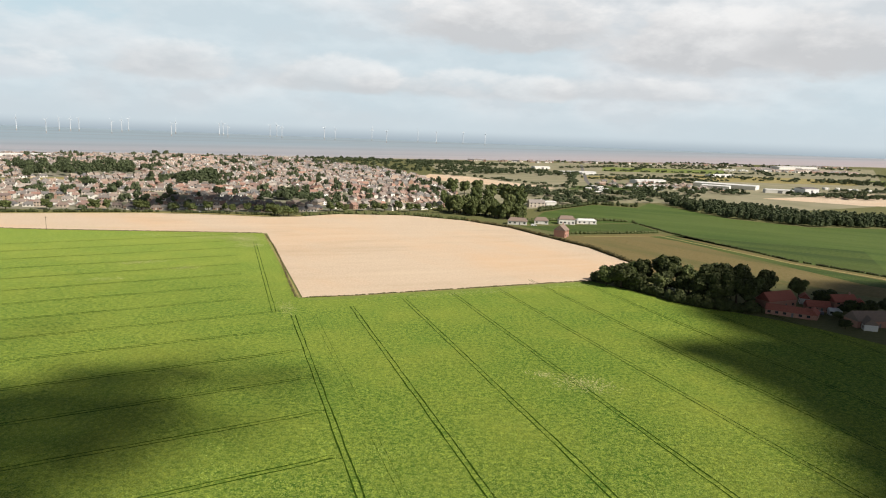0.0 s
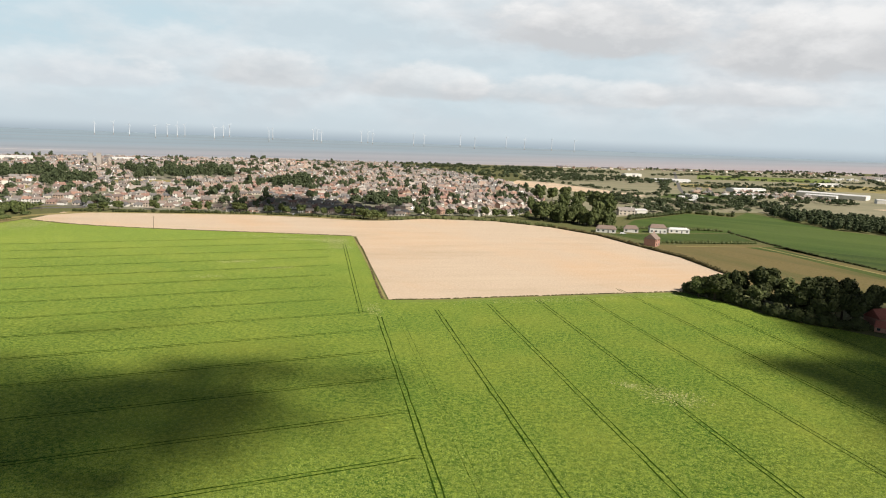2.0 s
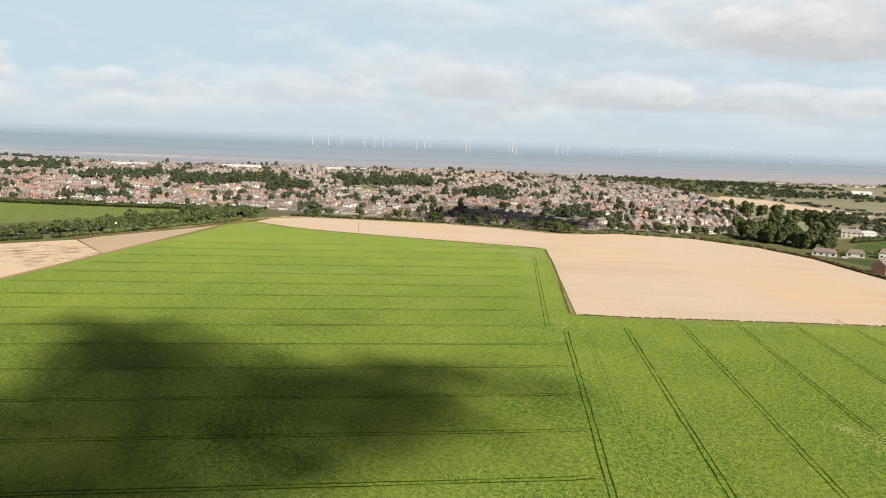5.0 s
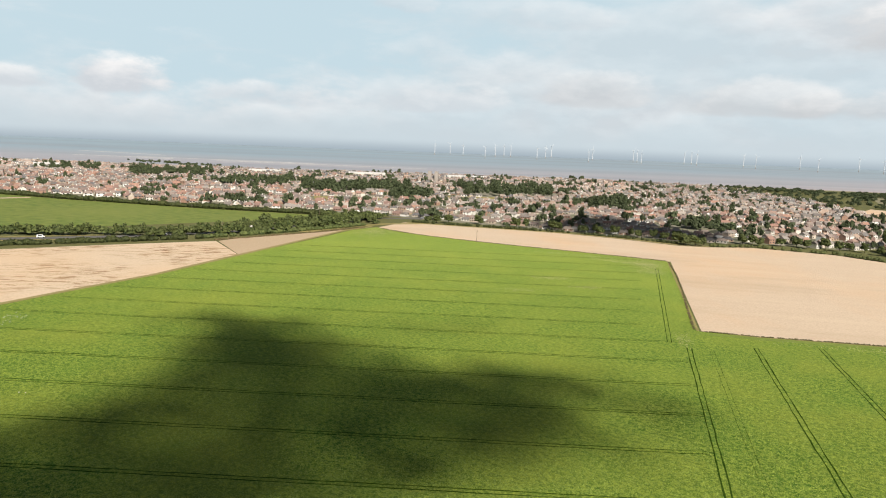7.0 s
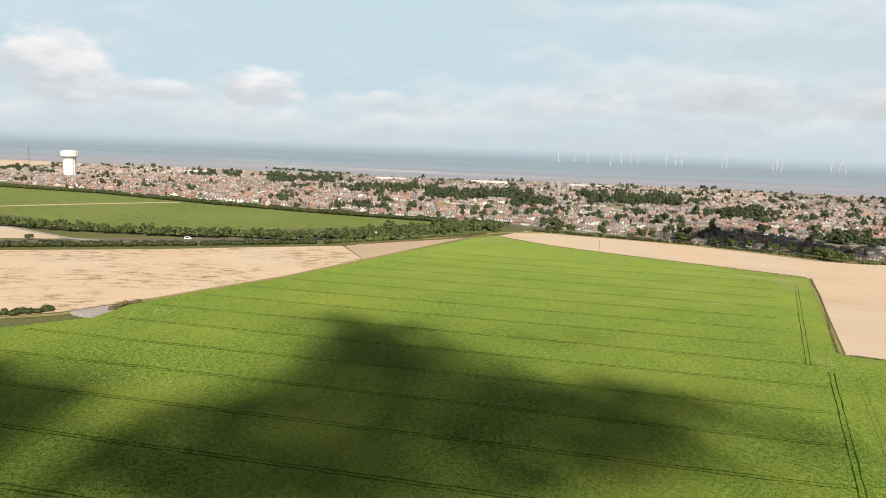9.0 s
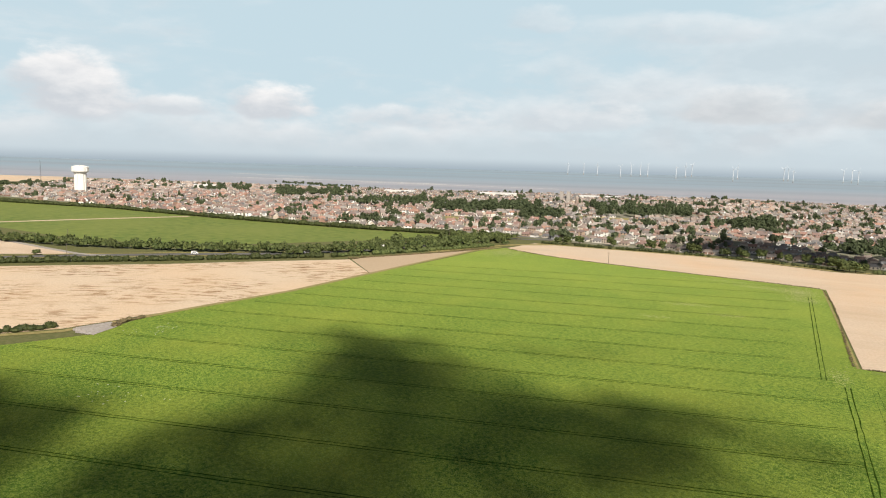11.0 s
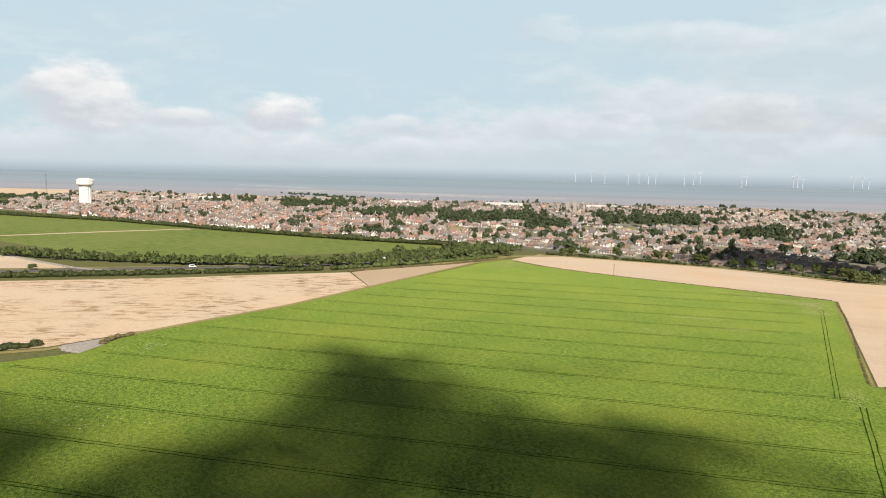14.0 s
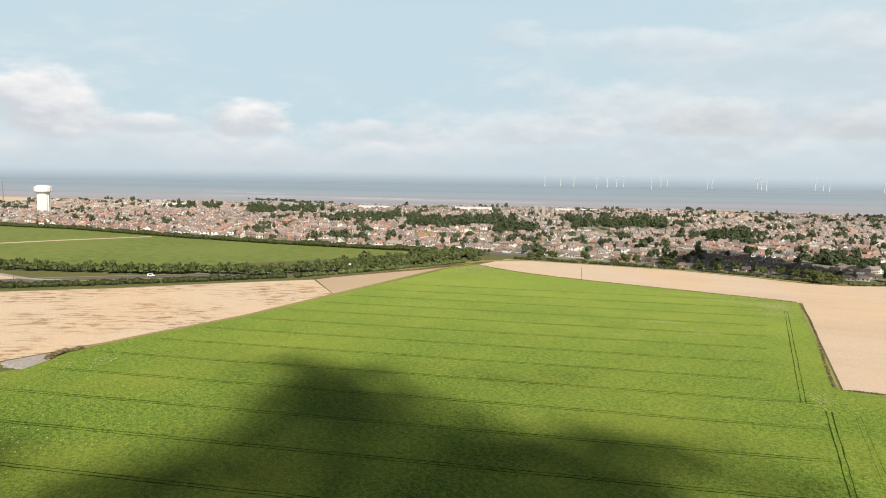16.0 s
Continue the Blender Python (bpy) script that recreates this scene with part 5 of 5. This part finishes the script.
# ---- hedges ----
hedge("hedge", [(-620, -30), (-481, 117), (-450, 171), (-418, 231), (-386, 298)], 4.0, 3.6, M_LEAF_DARK, "bushy green roadside hedge", 0.12, 3.0, 0.5)
hedge("hedge", [(-386, 298), (-378, 340), (-366, 400), (-362, 440)], 3.5, 3.0, M_LEAF, "bushy green hedge beside the tan strip", 0.05, 1.2, 0.5)
hedge("hedge", [(-1290, 60), (-1020, 250), (-860, 327), (-680, 377), (-547, 424), (-430, 480)], 7.0, 4.6, M_LEAF_DARK, "thick dark hedge between field and houses", 0.0, 1.0, 0.8)
hedge("hedge", [(-312, 30), (-300, 58), (-293.5, 91)], 3.0, 2.4, M_LEAF_DARK, "short clipped dark hedge beside the pad", 0.0, 5.0, 0.3)
hedge("hedge", [(-116.5, 447), (-100, 404), (-86, 362), (-72, 317), (-60, 280)], 0.8, 0.42, M_DRY, "low ragged brownish hedge between the fields", 0.45, 0.8, 0.25)
hedge("hedge", [(-340, 436.3), (-315, 430.8), (-287, 428.8), (-245, 431.8), (-209, 436.8), (-175, 441.8), (-140, 446.8), (-118, 449)], 0.9, 0.45, M_HEDGE, "low ragged hedge line between the fields", 0.25, 0.7, 0.25)
hedge("hedge", [(-57, 280), (-38, 286.4), (-15, 297), (10, 308), (45, 324), (73, 336)], 0.9, 0.5, M_HEDGE, "low ragged hedge line between the fields", 0.2, 0.7, 0.25)
hedge("hedge", [(76, 342), (109, 388), (95, 441), (71, 484), (51, 523), (17, 557)], 2.0, 1.9, M_HEDGE, "dark trimmed hedge along the cereal field", 0.04, 1.0, 0.35)
hedge("hedge", [(17, 557), (-31, 577), (-87, 569), (-113, 546)], 2.6, 2.6, M_LEAF, "uneven green hedge behind the cereal field", 0.25, 1.0, 0.4)
hedge("hedge", [(90, 500), (125, 512), (150, 520), (166, 528)], 2.4, 2.0, M_LEAF, "green hedge around the paddock", 0.1, 1.0, 0.4)
hedge("hedge", [(160, 586), (172, 530), (214, 419), (248, 374), (330, 300)], 1.6, 1.0, M_LEAF_DARK, "low dark hedge and ditch along the field", 0.35, 0.8, 0.35)
hedge("hedge", [(64, 562), (92, 578), (140, 590), (162, 588)], 2.6, 2.4, M_LEAF, "green garden hedge behind the bungalows", 0.25, 1.0, 0.4)
hedge("hedge", [(88, 645), (130, 700), (158, 735), (200, 722)], 4.0, 4.0, M_LEAF_DARK, "overgrown dark hedge by the farm shed", 0.3, 1.0, 0.6)
hedge("hedge", [(76, 338), (86, 327), (96, 312), (104.5, 298), (114, 289.5), (124, 285), (133, 283.5)], 4.2, 4.6, M_LEAF_DARK, "dense dark undergrowth beneath the farm trees", 0.0, 7.0, 0.55)
hedge("hedge", [(-350, 492), (-290, 514), (-226, 535), (-180, 541), (-136, 541)], 2.6, 2.2, M_LEAF_DARK, "ragged dark hedge along the town edge", 0.42, 1.2, 0.4)
hedge("scrub_heap", [(-281, 108), (-286, 112), (-288, 117), (-289.5, 123)], 2.6, 1.3, M_DRY, "heap of dry brushwood beside the pad", 0.0, 1.6, 0.35)
hedge("verge_scrub", [(-374, 300), (-366, 340), (-356, 392), (-354, 430)], 1.6, 1.0, M_DRY, "dry tangled grass verge", 0.1, 1.2, 0.35)


# broken concrete lying along the pad's edge
rubble = []
for i in range(46):
    t = rt.random()
    x, y, r = -286 + 13 * t + rt.gauss(0, 0.6), 94.5 + 3 * t + rt.gauss(0, 0.8), rt.uniform(0.2, 0.6)
    rubble.append(ball_quads((x, y, 0.2 + r * 0.3), (r, r * rt.uniform(0.5, 1), r * 0.6), 2, 0.3))
tagged(new("rubble", soup("rubble", np.concatenate(rubble), [M_CONC])), "broken concrete lumps edging the pad", "rubble", "", "stuff")

# ---- poles, signs, vehicles ----
def pole(x, y, h, arm=True):
    p = tagged(new("utility_pole"), "plain weathered wooden pole", "pole", "poles")
    part("post", tube(bmesh.new(), [(0, 0, 0, 0.16), (0, 0, h, 0.11)], 8), M_POLE, p)
    if arm:
        part("crossarm", boxed(-0.9, 0.9, -0.06, 0.06, h - 0.7, h - 0.55), M_POLE, p)
    p.matrix_basis = pose(x, y, 0.1, 0, 0, 30)


for x, y, h, arm in ((-249, 430, 8.5, True), (-570, 184, 9, True), (-495, 159, 8, False), (-406.5, 333, 9, False), (-550, 415, 9, False), (-700, 366, 9, False), (-440, 470, 9, False), (-380, 500, 9, True), (-372, 485, 9, False), (-330, 520, 9, True)):
    pole(x, y, h, arm)
sign = tagged(new("road_sign"), "pale rectangular road sign on two posts", "road sign")
part("panel", boxed(-1.3, 1.3, -0.05, 0.05, 2.0, 4.6), M_WHITE, sign, "pale sign panel seen from behind")
for s in (-0.9, 0.9):
    part("post", tube(bmesh.new(), [(s, 0.1, 0, 0.07), (s, 0.1, 4.5, 0.07)], 8), M_METAL, sign)
sign.matrix_basis = pose(-392, 346, 0.1, 0, 0, 55)
copy_thing(sign, pose(-372, 424, 0.1, 0, 0, 60))


def vehicle(name, length, width, height, bonnet, paint, label, category):
    v = tagged(new(name), label, category)
    bm = bmesh.new()
    x0, x1, w = -length / 2, length / 2, width / 2
    side = [(x0, 0.35), (x1, 0.35), (x1, 0.85), (x1 - bonnet, 0.98), (x1 - bonnet - 0.5, height), (x0 + 0.25, height), (x0, 1.0)]
    a = [bm.verts.new((x, -w, z)) for x, z in side]
    b = [bm.verts.new((x, w, z)) for x, z in side]
    bm.faces.new(a)
    bm.faces.new(b[::-1])
    for i in range(len(side)):
        j = (i + 1) % len(side)
        bm.faces.new((a[j], a[i], b[i], b[j]))
    bmesh.ops.bevel(bm, geom=bm.edges[:], offset=0.06, segments=1, affect="EDGES")
    part("body", bm, paint, v)
    part("windscreen", boxed(x1 - bonnet - 0.42, x1 - bonnet - 0.1, -w + 0.1, w - 0.1, 1.05, height - 0.25), M_GLASS, v)
    for s in (-1, 1):
        y0, y1 = sorted((s * (w - 0.03), s * (w + 0.02)))
        part("side_window", boxed(x0 + length * 0.2, x1 - bonnet - 0.7, y0, y1, 1.0, height - 0.2), M_GLASS, v)
        for x in (x0 + length * 0.2, x1 - length * 0.2):
            bm = tube(bmesh.new(), [(0, 0, -0.11, 0.33), (0, 0, 0.11, 0.33)], 16)
            bmesh.ops.rotate(bm, verts=bm.verts, cent=(0, 0, 0), matrix=Matrix.Rotation(radians(90), 3, "X"))
            bmesh.ops.translate(bm, verts=bm.verts, vec=(x, s * (w - 0.05), 0.33))
            part("wheel", bm, M_TYRE, v)
    return v


van = vehicle("van", 4.8, 1.8, 2.0, 0.9, M_VANPAINT, "white panel van on the main road", "van")
van.matrix_basis = pose(-452, 227, 0.17, 0, 0, 58)
car = vehicle("car", 4.3, 1.8, 1.45, 1.1, M_CARPAINT, "small hatchback car parked at the town edge", "car")
car.matrix_basis = pose(-190, 540, 0.23, 0, 0, 8)
for x, y, a in ((-415, 290, 62), (-360, 522, 20), (-300, 566, 22), (-250, 577, 200), (-130, 612, 20), (160, 285, 70), (70, 538, 10)):
    copy_thing(car, pose(x, y, 0.2, 0, 0, a))


# ---- clouds that shade the land: they drift behind the viewer, towards the sun ----
def cloud(outline, base, seed, lump, ragged=18.0):
    """A broken cumulus over the given outline, moved up along the sun's rays to its height."""
    rng = np.random.default_rng(seed)
    shift = np.array(TO_SUN) * (base / TO_SUN.z)
    xs, ys = [p[0] for p in outline], [p[1] for p in outline]
    out = []
    step = 3.2
    for gx in np.arange(min(xs) - 16, max(xs) + 16, step):
        for gy in np.arange(min(ys) - 16, max(ys) + 16, step):
            x, y = gx + rng.normal() * 1.2, gy + rng.normal() * 1.2
            far = min(math.hypot(x - (p[0] + (q[0] - p[0]) * t), y - (p[1] + (q[1] - p[1]) * t)) for p, q in zip(outline, outline[1:] + outline[:1]) for t in (0, 0.25, 0.5, 0.75))
            depth = far if inside((x, y), outline) else -far
            depth += ragged * 0.8 * noise.fractal((x / 26, y / 26, seed * 3.7), 0.7, 2.0, 5)
            if depth > ragged * 0.7:
                r = lump * rng.uniform(0.5, 0.9)
            elif rng.uniform() < (depth + ragged * 0.75) / (ragged * 1.9):
                r = rng.uniform(1.0, 1.9)
            else:
                continue
            out.append(ball_quads((x + shift[0], y + shift[1], shift[2] + rng.uniform(-4, 10)), (r, r, r * 0.8), 2, 0.15))
    me = soup("cloud", np.concatenate(out), [M_CLOUD])
    return tagged(new("cloud", me), "low white fair-weather cumulus cloud over the fields", "cloud", "passing clouds", "stuff")


cloud([(-217, 162), (-209, 176), (-194, 187), (-176, 190), (-162, 184), (-148, 178), (-138, 174), (-126, 176), (-112, 174), (-98, 186), (-80, 196), (-62, 199), (-42, 190), (-48, 178), (-60, 170), (-50, 158), (-40, 154), (-50, 136),
       (-64, 108), (-80, 76), (-100, 46), (-130, 24), (-158, 40), (-170, 62), (-171, 84), (-174, 107), (-185, 128), (-203, 147)], 900, 1, 3.4, 15.0)
cloud([(-236, 66), (-206, 70), (-186, 68), (-170, 58), (-152, 36), (-150, 0), (-190, -20), (-240, 10)], 900, 2, 3.5, 12.0)
cloud([(-156, 200), (-140, 206), (-122, 222), (-114, 232), (-124, 230), (-142, 214)], 900, 6, 3.0, 9.0)
cloud([(80, 226), (98, 238), (116, 246), (116, 262), (108, 276), (110, 300), (126, 316), (150, 324), (182, 334), (205, 352), (250, 362), (300, 300), (280, 240), (260, 110), (165, 80), (86, 100), (92, 125), (95, 150), (96, 168), (95, 188), (90, 206)], 900, 3, 5.2, 6.0)
cloud([(-272, 555), (-264, 640), (-262, 680), (-215, 672), (-165, 640), (-118, 620), (-100, 575), (-140, 558), (-180, 566), (-215, 548)], 900, 4, 4.5, 14.0)


# ---- plants that stand out of the crop, over the nearer half of the field ----
def crop_plants(n, r0, r1, size):
    rng = np.random.default_rng(int(r0))
    r = r0 * (r1 / r0) ** rng.uniform(0, 1, n)
    a = np.radians(rng.uniform(-82, 36, n))
    x, y = r * np.sin(a), r * np.cos(a)
    off = x * NS.x + y * NS.y
    across = x * EW.x + y * EW.y
    ns = np.abs((off - 24.5 + 12) % 23.95 - 12)
    ew = np.abs((across - 155.3 + 12.1) % 24.2 - 12.1)
    keep = np.where(off > 22, ns > 1.3, ew > 1.2)
    x, y = x[keep], y[keep]
    keep = np.zeros(len(x), bool)
    for (x0, y0), (x1, y1) in zip(GREEN, GREEN[1:] + GREEN[:1]):
        if y0 != y1:
            keep ^= ((y0 > y) != (y1 > y)) & (x < (x1 - x0) * (y - y0) / (y1 - y0) + x0)
    x, y = x[keep], y[keep]
    n = len(x)
    c = np.stack([x, y, rng.uniform(0.13, 0.24, n)], 1)
    nrm = rng.normal(scale=0.42, size=(n, 3)) + np.array([0, 0, 1.0])
    nrm /= np.linalg.norm(nrm, axis=1)[:, None]
    t = np.cross(nrm, rng.normal(size=(n, 3)))
    t /= np.linalg.norm(t, axis=1)[:, None]
    b = np.cross(nrm, t)
    s = (size * rng.uniform(0.5, 1.5, n))[:, None]
    t, b = t * s, b * s * 0.7
    me = soup("crop_plants", np.stack([c - t - b * 0.6, c + t * 0.7 - b, c + t + b * 0.7, c - t * 0.6 + b], 1), [M_PLANT])
    return tagged(new("crop_plants", me), "leafy plants standing out of the green crop", "crop", "", "stuff")


crop_plants(420000, 95, 330, 0.125)


# ---- thin patches in the crop ----
def thin_patch(x, y, rx, ry, turn, n, label, mat=M_PALE, size=0.22):
    """Scattered yellowed plants lying low in the crop."""
    n = n * 4 if mat is M_PALE else n
    rng = np.random.default_rng(int(abs(x * 3 + y)))
    u, v = rng.normal(scale=rx, size=n), rng.normal(scale=ry, size=n)
    c, s = math.cos(radians(turn)), math.sin(radians(turn))
    cx, cy = x + u * c - v * s, y + u * s + v * c
    a = rng.uniform(0, 6.28, n)
    r = size * rng.uniform(0.5, 1.4, n)
    k = np.arange(4) * 1.5708
    X = cx[:, None] + (r[:, None] * rng.uniform(0.6, 1.2, (n, 4))) * np.cos(a[:, None] + k)
    Y = cy[:, None] + (r[:, None] * rng.uniform(0.6, 1.2, (n, 4))) * np.sin(a[:, None] + k)
    Z = np.repeat(0.18 + rng.uniform(0, 0.1, n), 4).reshape(n, 4)
    me = soup("thin_patch", np.stack([X, Y, Z], 2), [mat])
    return tagged(new("thin_patch", me), label, "crop patch", "", "stuff")


for x, y, rx, ry, turn, n in ((42, 191, 5.0, 3.6, -20, 120), (31, 197, 2.6, 1.5, -20, 30), (-122, 424, 5, 10, 20, 520), (-125, 330, 5, 2, 30, 60), (-148, 300, 5, 2, 30, 40), (-332, 418, 9, 14, 18, 900),
                              (-150, 444, 16, 2, 0, 110), (-230, 446, 22, 2, 0, 110), (-138, 424, 13, 3, 12, 260), (-168, 428, 18, 2.5, 12, 170), (-150, 340, 6, 2, 30, 90), (-113, 402, 5, 4, 20, 140), (-60, 262, 2, 6, 18, 50), (10, 299, 25, 2, 23, 130), (60, 322, 10, 2, 23, 60)):
    thin_patch(x, y, rx, ry, turn, n, "thin yellowed patch in the green crop")
for x, y, rx, ry, n in ((-268, 124, 3, 2, 26), (-262, 118, 2, 2, 10), (-205, 75, 8, 4, 24), (-270, 110, 3, 2, 10)):
    thin_patch(x, y, rx, ry, 30, n, "small white flowers scattered in the crop", M_WHITE, 0.28)
